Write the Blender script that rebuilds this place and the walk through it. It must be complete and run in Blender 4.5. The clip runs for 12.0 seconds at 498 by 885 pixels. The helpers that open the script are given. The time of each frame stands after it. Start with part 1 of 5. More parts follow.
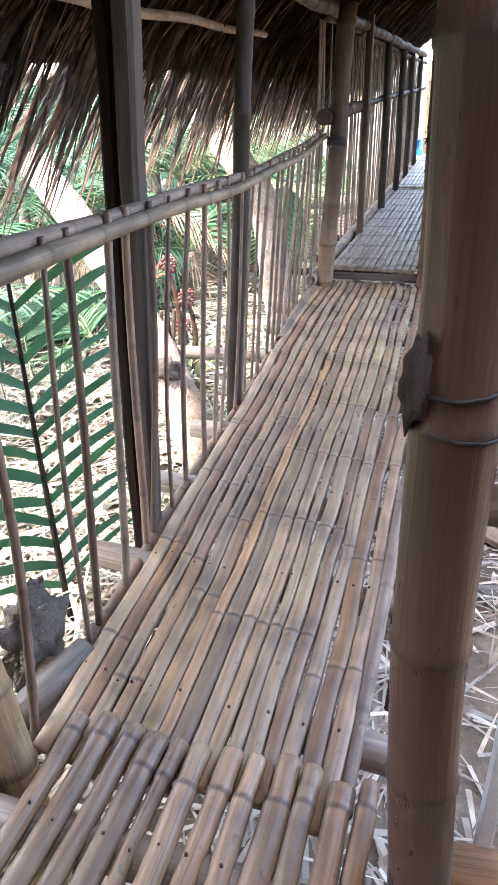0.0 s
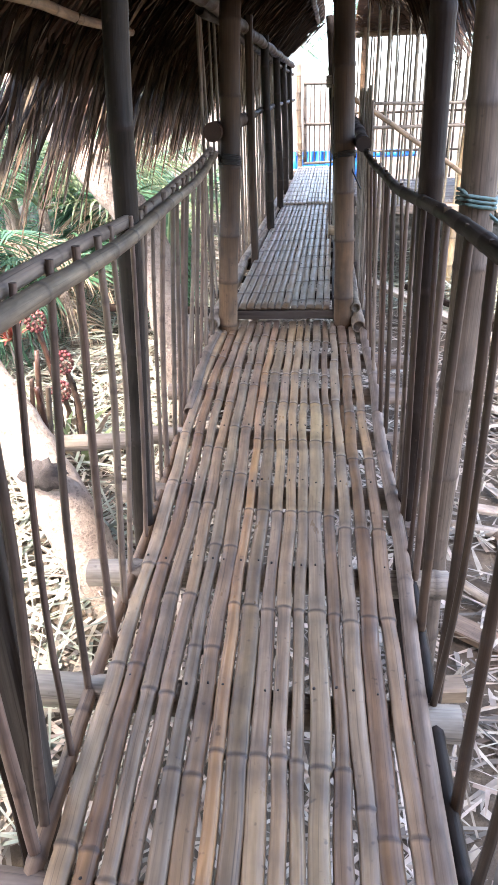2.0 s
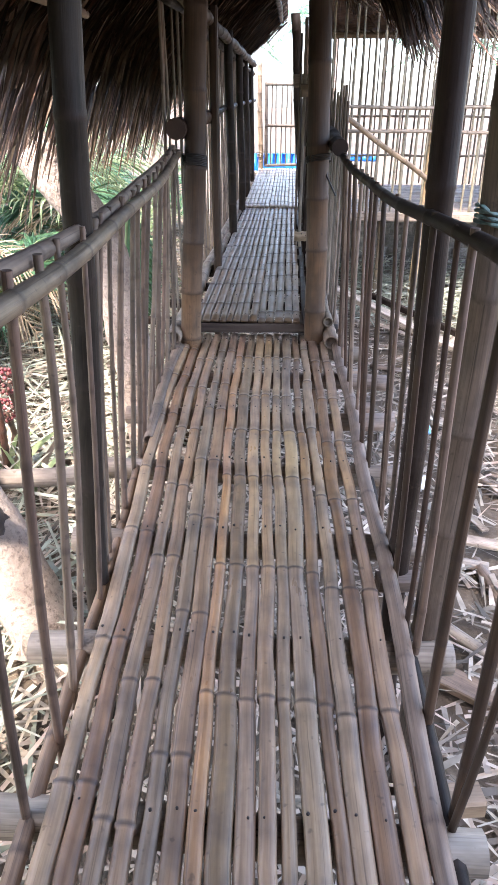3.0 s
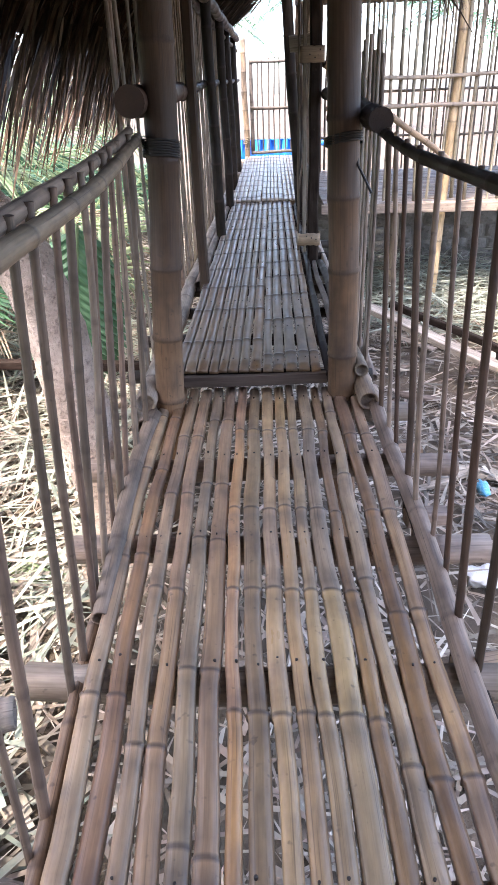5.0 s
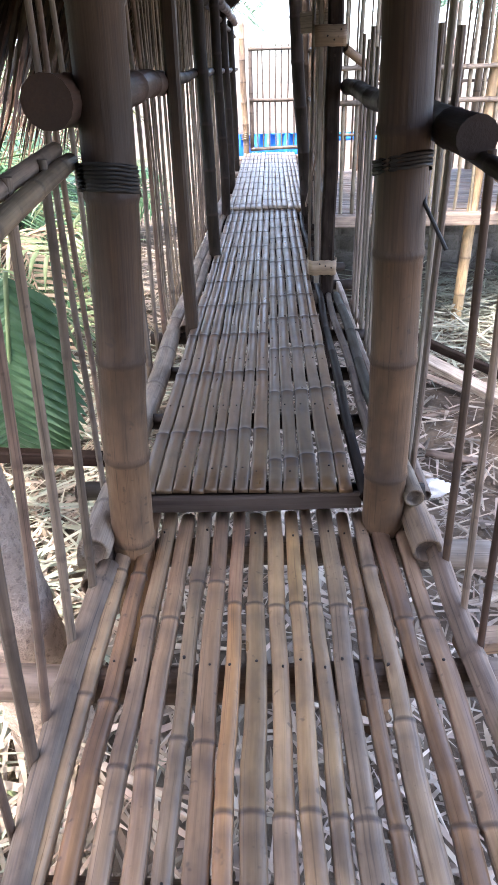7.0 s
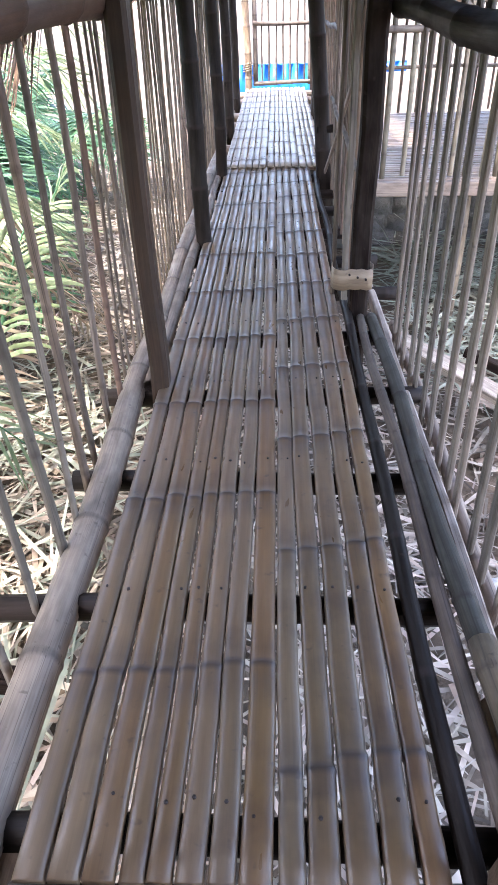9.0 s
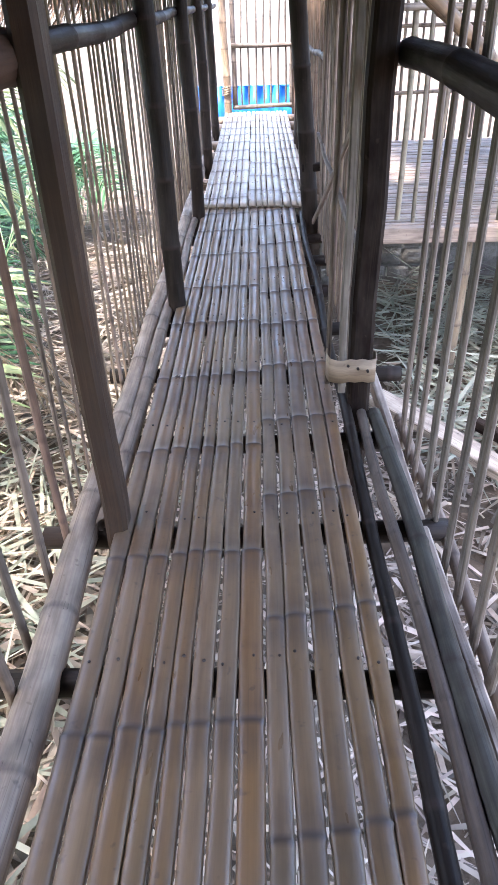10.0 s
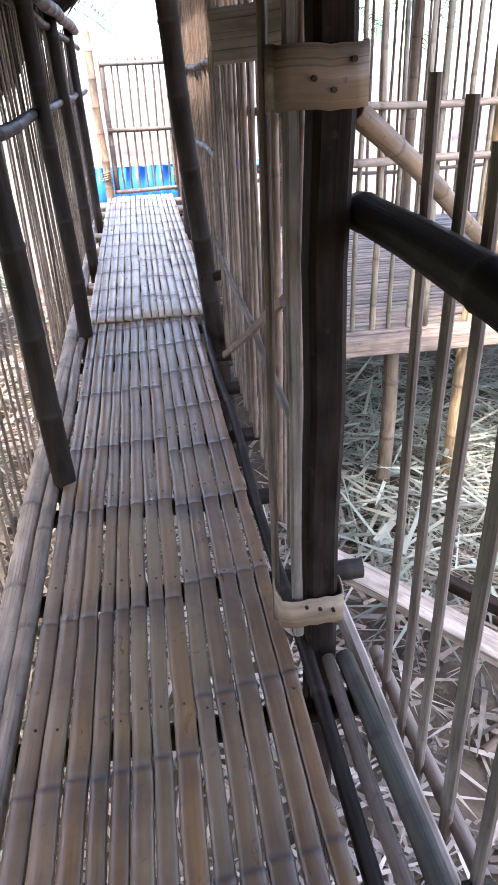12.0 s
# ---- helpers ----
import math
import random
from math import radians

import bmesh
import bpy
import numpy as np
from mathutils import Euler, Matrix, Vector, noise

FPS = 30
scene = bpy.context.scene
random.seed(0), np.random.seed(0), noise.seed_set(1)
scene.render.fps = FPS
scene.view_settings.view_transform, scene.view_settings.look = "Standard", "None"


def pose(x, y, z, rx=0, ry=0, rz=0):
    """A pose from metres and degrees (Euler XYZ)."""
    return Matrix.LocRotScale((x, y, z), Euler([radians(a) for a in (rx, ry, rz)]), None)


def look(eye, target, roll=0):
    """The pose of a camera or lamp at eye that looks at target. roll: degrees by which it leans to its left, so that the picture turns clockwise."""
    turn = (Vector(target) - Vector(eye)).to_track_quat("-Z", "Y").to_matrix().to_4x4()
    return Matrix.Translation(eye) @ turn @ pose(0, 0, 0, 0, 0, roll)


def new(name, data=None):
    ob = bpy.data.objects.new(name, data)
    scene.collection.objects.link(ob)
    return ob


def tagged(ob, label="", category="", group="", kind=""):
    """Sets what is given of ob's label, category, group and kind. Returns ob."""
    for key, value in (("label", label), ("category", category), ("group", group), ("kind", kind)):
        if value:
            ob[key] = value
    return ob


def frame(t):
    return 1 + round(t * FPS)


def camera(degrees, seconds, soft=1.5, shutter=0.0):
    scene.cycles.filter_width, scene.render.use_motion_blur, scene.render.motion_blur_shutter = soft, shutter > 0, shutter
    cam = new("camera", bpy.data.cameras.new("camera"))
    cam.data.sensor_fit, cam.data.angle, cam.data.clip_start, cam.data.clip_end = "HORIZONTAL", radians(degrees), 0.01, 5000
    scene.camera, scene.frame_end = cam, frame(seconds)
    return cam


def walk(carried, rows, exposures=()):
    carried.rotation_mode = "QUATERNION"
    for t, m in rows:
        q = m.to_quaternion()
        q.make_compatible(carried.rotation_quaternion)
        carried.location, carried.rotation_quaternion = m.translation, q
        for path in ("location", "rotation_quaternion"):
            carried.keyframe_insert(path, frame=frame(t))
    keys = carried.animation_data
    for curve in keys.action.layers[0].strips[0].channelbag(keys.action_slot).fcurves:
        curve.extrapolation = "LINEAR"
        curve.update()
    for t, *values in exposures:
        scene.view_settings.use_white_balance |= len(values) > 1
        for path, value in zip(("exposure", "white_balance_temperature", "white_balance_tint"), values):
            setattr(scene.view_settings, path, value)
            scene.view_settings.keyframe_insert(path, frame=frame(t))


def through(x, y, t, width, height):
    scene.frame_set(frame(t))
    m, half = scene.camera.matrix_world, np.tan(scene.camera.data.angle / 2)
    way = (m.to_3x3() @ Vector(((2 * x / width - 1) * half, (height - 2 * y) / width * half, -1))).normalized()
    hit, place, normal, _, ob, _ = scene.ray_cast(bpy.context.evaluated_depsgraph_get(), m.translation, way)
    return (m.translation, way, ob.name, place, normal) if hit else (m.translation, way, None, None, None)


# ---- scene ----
cam = camera(41.8, 12.0, soft=1.2)
PATH = [
    (0, (0.602, 0.12, 1.299), (0.052, 1.799, 0.363), -1.3),
    (0.5, (0.535, 0.331, 1.302), (0.012, 2.031, 0.388), -1.4),
    (1, (0.443, 0.519, 1.269), (0.047, 2.231, 0.315), -0.6),
    (1.5, (0.311, 0.733, 1.278), (0.067, 2.464, 0.306), -1.9),
    (2, (0.266, 0.989, 1.285), (0.034, 2.753, 0.371), -2.0),
    (2.5, (0.242, 1.184, 1.272), (-0.018, 2.891, 0.264), -2.5),
    (3, (0.178, 1.319, 1.268), (0.08, 3.095, 0.353), 0.2),
    (3.2, (0.174, 1.409, 1.232), (0.068, 3.183, 0.315), -2.4),
    (4.8, (0.098, 2.456, 1.171), (0.001, 4.222, 0.237), -2.3),
    (5, (0.072, 2.535, 1.177), (-0.013, 4.297, 0.235), -2.1),
    (5.5, (0.08, 2.723, 1.167), (-0.013, 4.46, 0.179), -1.8),
    (6, (0.11, 3.014, 1.194), (0.037, 4.766, 0.231), -0.4),
    (6.5, (0.083, 3.282, 1.191), (0.045, 5.058, 0.273), 0.2),
    (7, (0.032, 3.56, 1.189), (-0.044, 5.311, 0.225), -1.7),
    (7.2, (0.033, 3.687, 1.185), (-0.079, 5.437, 0.222), -2.2),
    (8.8, (-0.004, 4.665, 1.175), (-0.069, 6.334, 0.074), -0.5),
    (9, (0.013, 4.815, 1.179), (-0.072, 6.472, 0.063), -1.7),
    (9.5, (0.004, 5.15, 1.207), (-0.026, 6.828, 0.119), -0.6),
    (10, (0.016, 5.409, 1.253), (-0.027, 7.084, 0.161), -1.8),
    (10.5, (0.047, 5.698, 1.326), (0.021, 7.381, 0.247), -1.7),
    (11, (0.051, 5.863, 1.4), (0.108, 7.598, 0.406), -0.7),
    (11.5, (0.018, 6.066, 1.423), (0.272, 7.835, 0.526), -0.4),
    (11.8, (0.01, 6.189, 1.401), (0.291, 7.92, 0.44), -1.0),
    (12, (0.024, 6.227, 1.386), (0.262, 7.963, 0.421), -2.7),
]
walk(cam, [(t, look(eye, target, roll)) for t, eye, target, roll in PATH], [(0.0, 4.15, 6800, 12), (2.5, 3.75, 6800, 14), (5.0, 3.6, 6700, 16), (7.0, 3.75, 6700, 17), (9.5, 4.08, 6550, 17), (11.0, 4.1, 6600, 18), (12.0, 3.92, 6650, 19)])


# ---- world, sun, exposure ----
world = bpy.data.worlds.new("sky")
scene.world = world
world.use_nodes = True
wn = world.node_tree
sky = wn.nodes.new("ShaderNodeTexSky")
sky.sky_type = "NISHITA"
sky.sun_disc = False
sky.sun_elevation, sky.sun_rotation = radians(60), radians(-148.2)
sky.air_density, sky.dust_density = 0.8, 3.0
wn.links.new(sky.outputs[0], wn.nodes["Background"].inputs[0])
wn.nodes["Background"].inputs[1].default_value = 0.15
sun = new("sun", bpy.data.lights.new("sun", "SUN"))
sun.data.energy, sun.data.angle, sun.data.color = 1.0, radians(2.5), (1.0, 0.95, 0.88)
sun.matrix_world = look((-2.6, -4.2, 8.55), (0, 0, 0))


# ---- materials ----
def nodes_of(name):
    m = bpy.data.materials.new(name)
    m.use_nodes = True
    t = m.node_tree
    return m, t, t.nodes["Principled BSDF"]


def link(t, a, b):
    t.links.new(a, b)


def node(t, kind, **kw):
    n = t.nodes.new(kind)
    for k, v in kw.items():
        if k == "ins":
            for i, x in v.items():
                n.inputs[i].default_value = x
        elif k == "op":
            n.operation = v
        elif k == "attr":
            n.attribute_name = v
        elif k == "blend":
            n.blend_type = v
    return n


def mixed(t, fac, a, b, blend="MIX"):
    n = t.nodes.new("ShaderNodeMix")
    n.data_type, n.blend_type = "RGBA", blend
    for sock, v in ((n.inputs[0], fac), (n.inputs[6], a), (n.inputs[7], b)):
        if isinstance(v, (int, float)):
            sock.default_value = v
        elif isinstance(v, tuple):
            sock.default_value = (*v, 1)
        else:
            link(t, v, sock)
    return n.outputs[2]


def ranged(t, v, a, b, c=0.0, d=1.0):
    n = t.nodes.new("ShaderNodeMapRange")
    link(t, v, n.inputs[0])
    for i, x in enumerate((a, b, c, d)):
        n.inputs[i + 1].default_value = x
    return n.outputs[0]


def noised(t, vec, scale, detail=3.0, rough=0.55):
    n = node(t, "ShaderNodeTexNoise", ins={"Scale": scale, "Detail": detail, "Roughness": rough})
    if vec is not None:
        link(t, vec, n.inputs["Vector"])
    return n.outputs[0]


def jitter(t, col, lo, hi, hue=0.012, island=False):
    """Varies a colour from piece to piece."""
    if island:
        r = t.nodes.new("ShaderNodeNewGeometry").outputs["Random Per Island"]
    else:
        r = t.nodes.new("ShaderNodeObjectInfo").outputs["Random"]
    h = t.nodes.new("ShaderNodeHueSaturation")
    w = node(t, "ShaderNodeTexWhiteNoise")
    w.noise_dimensions = "1D"
    link(t, r, w.inputs["W"])
    link(t, ranged(t, r, 0, 1, lo, hi), h.inputs["Value"])
    link(t, ranged(t, w.outputs[0], 0, 1, 0.5 - hue, 0.5 + hue), h.inputs["Hue"])
    link(t, ranged(t, w.outputs[0], 0, 1, 1.08, 0.86), h.inputs["Saturation"])
    link(t, col, h.inputs["Color"])
    return h.outputs[0]


def grained(name, c1, c2, stain, rough=0.5, ring=0.45, gold=None, streak=(150, 150, 4), lo=0.75, hi=1.25, bump=0.35, stain_scale=3.0, stain_lo=0.5, gloss=0.35, wear=1.0, hue=0.012):
    """Bamboo or sawn wood: streaks along the grain, stains, dark rings at the nodes."""
    m, t, p = nodes_of(name)
    g = node(t, "ShaderNodeAttribute", attr="grain").outputs["Vector"]
    v = node(t, "ShaderNodeVectorMath", op="MULTIPLY", ins={1: streak})
    link(t, g, v.inputs[0])
    fine = noised(t, v.outputs[0], 1.0, 4.0, 0.6)
    v2 = node(t, "ShaderNodeVectorMath", op="MULTIPLY", ins={1: (25, 25, 7)})
    link(t, g, v2.inputs[0])
    mid = noised(t, v2.outputs[0], 1.0, 3.0)
    geo = t.nodes.new("ShaderNodeNewGeometry").outputs["Position"]
    big = noised(t, geo, stain_scale, 5.0, 0.65)
    col = mixed(t, ranged(t, fine, 0.3, 0.7), c1, c2)
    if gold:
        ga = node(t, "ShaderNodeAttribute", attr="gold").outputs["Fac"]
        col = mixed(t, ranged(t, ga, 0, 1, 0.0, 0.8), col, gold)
    col = mixed(t, ranged(t, big, stain_lo, stain_lo + 0.2, 0, 0.75), col, stain)
    col = mixed(t, ranged(t, mid, 0.35, 0.75, 0.0, 0.65 * wear), col, (0.05, 0.038, 0.03), "MIX")
    v3 = node(t, "ShaderNodeVectorMath", op="MULTIPLY", ins={1: (210, 210, 1.6)})
    link(t, g, v3.inputs[0])
    crack = noised(t, v3.outputs[0], 1.0, 2.0)
    col = mixed(t, ranged(t, crack, 0.60, 0.70, 0, 0.6 * wear), col, (0.04, 0.028, 0.02))
    spots = noised(t, geo, 38.0, 2.0)
    col = mixed(t, ranged(t, spots, 0.66, 0.74, 0, 0.5), col, (0.05, 0.037, 0.028))
    col = jitter(t, col, lo, hi, hue)
    na = node(t, "ShaderNodeAttribute", attr="node").outputs["Fac"]
    col = mixed(t, ranged(t, na, 0, 1, 0, ring), col, (0.045, 0.033, 0.028))
    link(t, col, p.inputs["Base Color"])
    p.inputs["Specular IOR Level"].default_value = gloss
    link(t, ranged(t, mid, 0.2, 0.8, rough - 0.1, rough + 0.2), p.inputs["Roughness"])
    b = node(t, "ShaderNodeBump", ins={"Strength": bump, "Distance": 0.004})
    link(t, fine, b.inputs["Height"])
    link(t, b.outputs[0], p.inputs["Normal"])
    return m


def leafy(name, c1, c2, rough=0.5, through=0.25, lo=0.6, hi=1.4, island=True):
    """Leaves and straw: varied from blade to blade, a little light comes through."""
    m, t, p = nodes_of(name)
    geo = t.nodes.new("ShaderNodeNewGeometry").outputs["Position"]
    n1 = noised(t, geo, 9.0, 4.0)
    col = mixed(t, ranged(t, n1, 0.35, 0.65), c1, c2)
    col = jitter(t, col, lo, hi, 0.02, island)
    link(t, col, p.inputs["Base Color"])
    p.inputs["Roughness"].default_value = rough
    p.inputs["Specular IOR Level"].default_value = 0.2
    tr = t.nodes.new("ShaderNodeBsdfTranslucent")
    link(t, col, tr.inputs[0])
    mx = t.nodes.new("ShaderNodeMixShader")
    mx.inputs[0].default_value = through
    link(t, p.outputs[0], mx.inputs[1])
    link(t, tr.outputs[0], mx.inputs[2])
    link(t, mx.outputs[0], t.nodes["Material Output"].inputs[0])
    return m


def surface(name, c1, c2, c3, scale=6.0, rough=0.85, bump=0.6, dist=0.02, metal=0.0):
    """Earth, stone, bark and other plain rough things."""
    m, t, p = nodes_of(name)
    geo = t.nodes.new("ShaderNodeNewGeometry").outputs["Position"]
    n1, n2 = noised(t, geo, scale, 6.0, 0.65), noised(t, geo, scale * 7, 5.0, 0.7)
    col = mixed(t, ranged(t, n1, 0.35, 0.65), c1, c2)
    col = mixed(t, ranged(t, n2, 0.5, 0.72, 0, 0.8), col, c3)
    link(t, col, p.inputs["Base Color"])
    p.inputs["Roughness"].default_value = rough
    p.inputs["Metallic"].default_value = metal
    b = node(t, "ShaderNodeBump", ins={"Strength": bump, "Distance": dist})
    link(t, n2, b.inputs["Height"])
    link(t, b.outputs[0], p.inputs["Normal"])
    return m


DECK_OLD = grained("weathered_slat", (0.39, 0.248, 0.146), (0.253, 0.158, 0.097), (0.165, 0.105, 0.075), 0.33, 0.75, (0.50, 0.29, 0.10), hue=0.008, lo=0.68, hi=1.2, gloss=0.4, wear=0.75, bump=0.25)
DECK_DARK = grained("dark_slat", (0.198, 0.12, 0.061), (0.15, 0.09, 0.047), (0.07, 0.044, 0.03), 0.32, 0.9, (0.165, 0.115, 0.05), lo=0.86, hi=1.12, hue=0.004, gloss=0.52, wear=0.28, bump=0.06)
# Paler copy of dark_slat: sun and sky sheen on floor_4 put in colour.
DECK_LIT = grained("lit_slat", (0.40, 0.34, 0.26), (0.32, 0.26, 0.19), (0.17, 0.13, 0.10), 0.3, 0.9, (0.36, 0.30, 0.2), lo=0.86, hi=1.12, hue=0.004, gloss=0.52, wear=0.4, bump=0.1)
POLE = grained("dry_pole", (0.32, 0.22, 0.135), (0.19, 0.13, 0.085), (0.12, 0.09, 0.068), 0.45, 0.55, lo=0.7, hi=1.2)
# Its gold tone stands for the light on the lower step posts.
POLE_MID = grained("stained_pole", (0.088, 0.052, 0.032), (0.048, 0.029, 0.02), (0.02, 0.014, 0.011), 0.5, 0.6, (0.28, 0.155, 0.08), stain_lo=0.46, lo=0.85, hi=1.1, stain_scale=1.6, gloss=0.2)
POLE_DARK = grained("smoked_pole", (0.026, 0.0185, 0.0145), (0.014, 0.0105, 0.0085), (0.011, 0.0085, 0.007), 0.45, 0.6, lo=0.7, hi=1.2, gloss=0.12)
POLE_MOSSY = grained("mottled_pole", (0.075, 0.072, 0.058), (0.04, 0.039, 0.032), (0.022, 0.02, 0.017), 0.5, 0.6, (0.17, 0.165, 0.13), stain_lo=0.45, lo=0.8, hi=1.2, stain_scale=5.0, gloss=0.15)
GATE_GREY = grained("weathered_grey_pole", (0.15, 0.125, 0.105), (0.09, 0.076, 0.066), (0.05, 0.042, 0.036), 0.55, 0.6, lo=0.75, hi=1.2)
POLE_BROWN = grained("brown_pole", (0.092, 0.046, 0.031), (0.058, 0.03, 0.022), (0.17, 0.10, 0.072), 0.3, 0.6, stain_scale=7.0, stain_lo=0.6)
RAIL_TAN = grained("tan_rail", (0.33, 0.228, 0.138), (0.205, 0.142, 0.09), (0.10, 0.072, 0.05), 0.45, 0.6)
LATH = grained("pale_lath", (0.29, 0.215, 0.14), (0.17, 0.125, 0.082), (0.11, 0.08, 0.055), 0.55, 0.4)
LATH_GREY = grained("grey_lath", (0.27, 0.225, 0.175), (0.17, 0.14, 0.108), (0.10, 0.085, 0.068), 0.55, 0.4, lo=0.7, hi=1.2)
LATH_MOSS = grained("mossy_lath", (0.33, 0.285, 0.2), (0.22, 0.19, 0.13), (0.15, 0.145, 0.09), 0.55, 0.4, lo=0.75, hi=1.2)
PLANK = grained("bleached_plank", (0.50, 0.42, 0.33), (0.38, 0.31, 0.24), (0.25, 0.2, 0.16), 0.7, 0.0, streak=(80, 80, 3))
POLE_YELLOW = grained("yellow_pole", (0.47, 0.345, 0.19), (0.37, 0.265, 0.145), (0.28, 0.2, 0.13), 0.4, 0.5, stain_lo=0.6)
LOG_PALE = grained("bleached_log", (0.40, 0.335, 0.27), (0.29, 0.235, 0.185), (0.13, 0.105, 0.085), 0.55, 0.5, stain_lo=0.52)
POLE_GREY = grained("greyed_pole", (0.32, 0.25, 0.19), (0.21, 0.16, 0.12), (0.14, 0.11, 0.088), 0.5, 0.5, lo=0.7, hi=1.2)
STICK = grained("cut_stick", (0.25, 0.175, 0.125), (0.145, 0.10, 0.073), (0.075, 0.055, 0.043), 0.5, 0.4, lo=0.65, hi=1.3)
TIMBER = grained("grey_timber", (0.095, 0.075, 0.06), (0.036, 0.028, 0.022), (0.062, 0.051, 0.042), 0.8, 0.0, streak=(60, 60, 2.2), bump=1.0, gloss=0.12)
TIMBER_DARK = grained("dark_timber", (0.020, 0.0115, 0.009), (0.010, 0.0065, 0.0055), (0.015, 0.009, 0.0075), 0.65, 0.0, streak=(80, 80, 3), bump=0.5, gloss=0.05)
SKIN = grained("bamboo_skin", (0.44, 0.32, 0.20), (0.32, 0.22, 0.14), (0.22, 0.15, 0.095), 0.5, 0.4)
NAIL = surface("nail_iron", (0.03, 0.025, 0.022), (0.05, 0.035, 0.03), (0.02, 0.02, 0.02), 40, 0.5, 0.2, 0.001, 0.6)
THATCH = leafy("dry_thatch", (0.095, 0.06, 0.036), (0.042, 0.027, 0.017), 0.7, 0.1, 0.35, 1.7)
THATCH_PALE = leafy("pale_straw", (0.52, 0.42, 0.30), (0.38, 0.30, 0.21), 0.6, 0.3, 0.6, 1.4)
LITTER = leafy("dry_litter", (0.385, 0.338, 0.28), (0.21, 0.178, 0.142), 0.6, 0.12, 0.25, 1.6)
LITTER_DULL = leafy("dull_litter", (0.37, 0.31, 0.24), (0.2, 0.16, 0.12), 0.7, 0.1, 0.45, 1.5)
LITTER_LIT = leafy("lit_litter", (0.52, 0.45, 0.37), (0.36, 0.3, 0.24), 0.6, 0.12, 0.5, 1.35)
LITTER_GREEN = leafy("faded_fronds", (0.24, 0.285, 0.225), (0.33, 0.33, 0.26), 0.5, 0.15, 0.6, 1.4)
GREEN = leafy("palm_green", (0.05, 0.13, 0.075), (0.085, 0.17, 0.09), 0.35, 0.3, 0.7, 1.3)
GREEN_PALE = leafy("young_green", (0.17, 0.25, 0.13), (0.27, 0.33, 0.19), 0.45, 0.35, 0.65, 1.35)
RED = leafy("red_bract", (0.30, 0.06, 0.05), (0.22, 0.10, 0.06), 0.5, 0.2)
FRUIT = leafy("dark_fruit", (0.15, 0.035, 0.035), (0.20, 0.10, 0.085), 0.45, 0.0, 0.5, 1.5)
BARK = surface("palm_bark", (0.48, 0.385, 0.315), (0.30, 0.23, 0.185), (0.11, 0.08, 0.065), 7.0, 0.9, 0.9, 0.02)
HUSK = surface("grey_husk", (0.30, 0.25, 0.205), (0.20, 0.165, 0.135), (0.12, 0.1, 0.09), 12.0, 0.95, 1.0, 0.03)
SOIL = surface("dry_soil", (0.122, 0.092, 0.063), (0.07, 0.053, 0.037), (0.20, 0.158, 0.11), 1.3, 0.95, 0.8, 0.03)
STONE = surface("mossy_stone", (0.20, 0.19, 0.175), (0.13, 0.125, 0.115), (0.08, 0.085, 0.06), 4.0, 0.9, 0.8, 0.02)
BLUE = surface("blue_tarp", (0.01, 0.14, 0.55), (0.015, 0.18, 0.62), (0.01, 0.09, 0.38), 3.0, 0.35, 0.2, 0.01)
TEAL = surface("teal_cord", (0.09, 0.17, 0.165), (0.14, 0.22, 0.205), (0.06, 0.1, 0.1), 30.0, 0.6, 0.3, 0.003)
CORD = surface("black_cord", (0.010, 0.009, 0.008), (0.016, 0.014, 0.013), (0.007, 0.007, 0.0065), 60.0, 0.6, 0.4, 0.002)
RAG = surface("dark_rag", (0.05, 0.04, 0.038), (0.085, 0.07, 0.062), (0.03, 0.026, 0.024), 14.0, 0.9, 0.8, 0.01)
PIPE = surface("grey_pipe", (0.40, 0.40, 0.40), (0.34, 0.34, 0.34), (0.28, 0.28, 0.28), 10.0, 0.4, 0.1, 0.002)
PLASTIC_W = surface("white_plastic", (0.75, 0.74, 0.72), (0.66, 0.66, 0.65), (0.5, 0.48, 0.45), 20.0, 0.45, 0.3, 0.004)
PLASTIC_B = surface("blue_plastic", (0.05, 0.30, 0.55), (0.08, 0.38, 0.6), (0.5, 0.5, 0.5), 20.0, 0.4, 0.3, 0.004)


# ---- mesh building ----
class Build:
    """Collects the vertices and faces of one mesh, with its grain, node rings, and gold wear or lit tone."""

    def __init__(self):
        self.v, self.f, self.g, self.n, self.o, self.m = [], [], [], [], [], []
        self.flat = False

    def add(self, verts, faces, grain=None, ring=None, gold=None, mat=0):
        k = len(self.v)
        self.v += [tuple(a) for a in verts]
        self.f += [tuple(i + k for i in a) for a in faces]
        self.g += grain or [tuple(a) for a in verts]
        self.n += ring or [0.0] * len(verts)
        self.o += gold or [0.0] * len(verts)
        self.m += [mat] * len(faces)
        return self

    def mesh(self, name, mats, base=(0, 0, 0), smooth=True):
        me = bpy.data.meshes.new(name)
        b = Vector(base)
        me.from_pydata([tuple(Vector(a) - b) for a in self.v], [], self.f)
        for mat in mats:
            me.materials.append(mat)
        me.polygons.foreach_set("material_index", self.m)
        me.polygons.foreach_set("use_smooth", [smooth and not self.flat] * len(self.f))
        a = me.attributes.new("grain", "FLOAT_VECTOR", "POINT")
        a.data.foreach_set("vector", [c for p in self.g for c in p])
        me.attributes.new("node", "FLOAT", "POINT").data.foreach_set("value", self.n)
        me.attributes.new("gold", "FLOAT", "POINT").data.foreach_set("value", self.o)
        me.update()
        return me


BASES = {}


def thing(name, base, label, category, group="", kind=""):
    """An Empty at the base of a thing made of parts."""
    ob = new(name)
    ob.location = base
    BASES[ob] = Vector(base)
    ob.empty_display_size = 0.1
    return tagged(ob, label, category, group, kind)


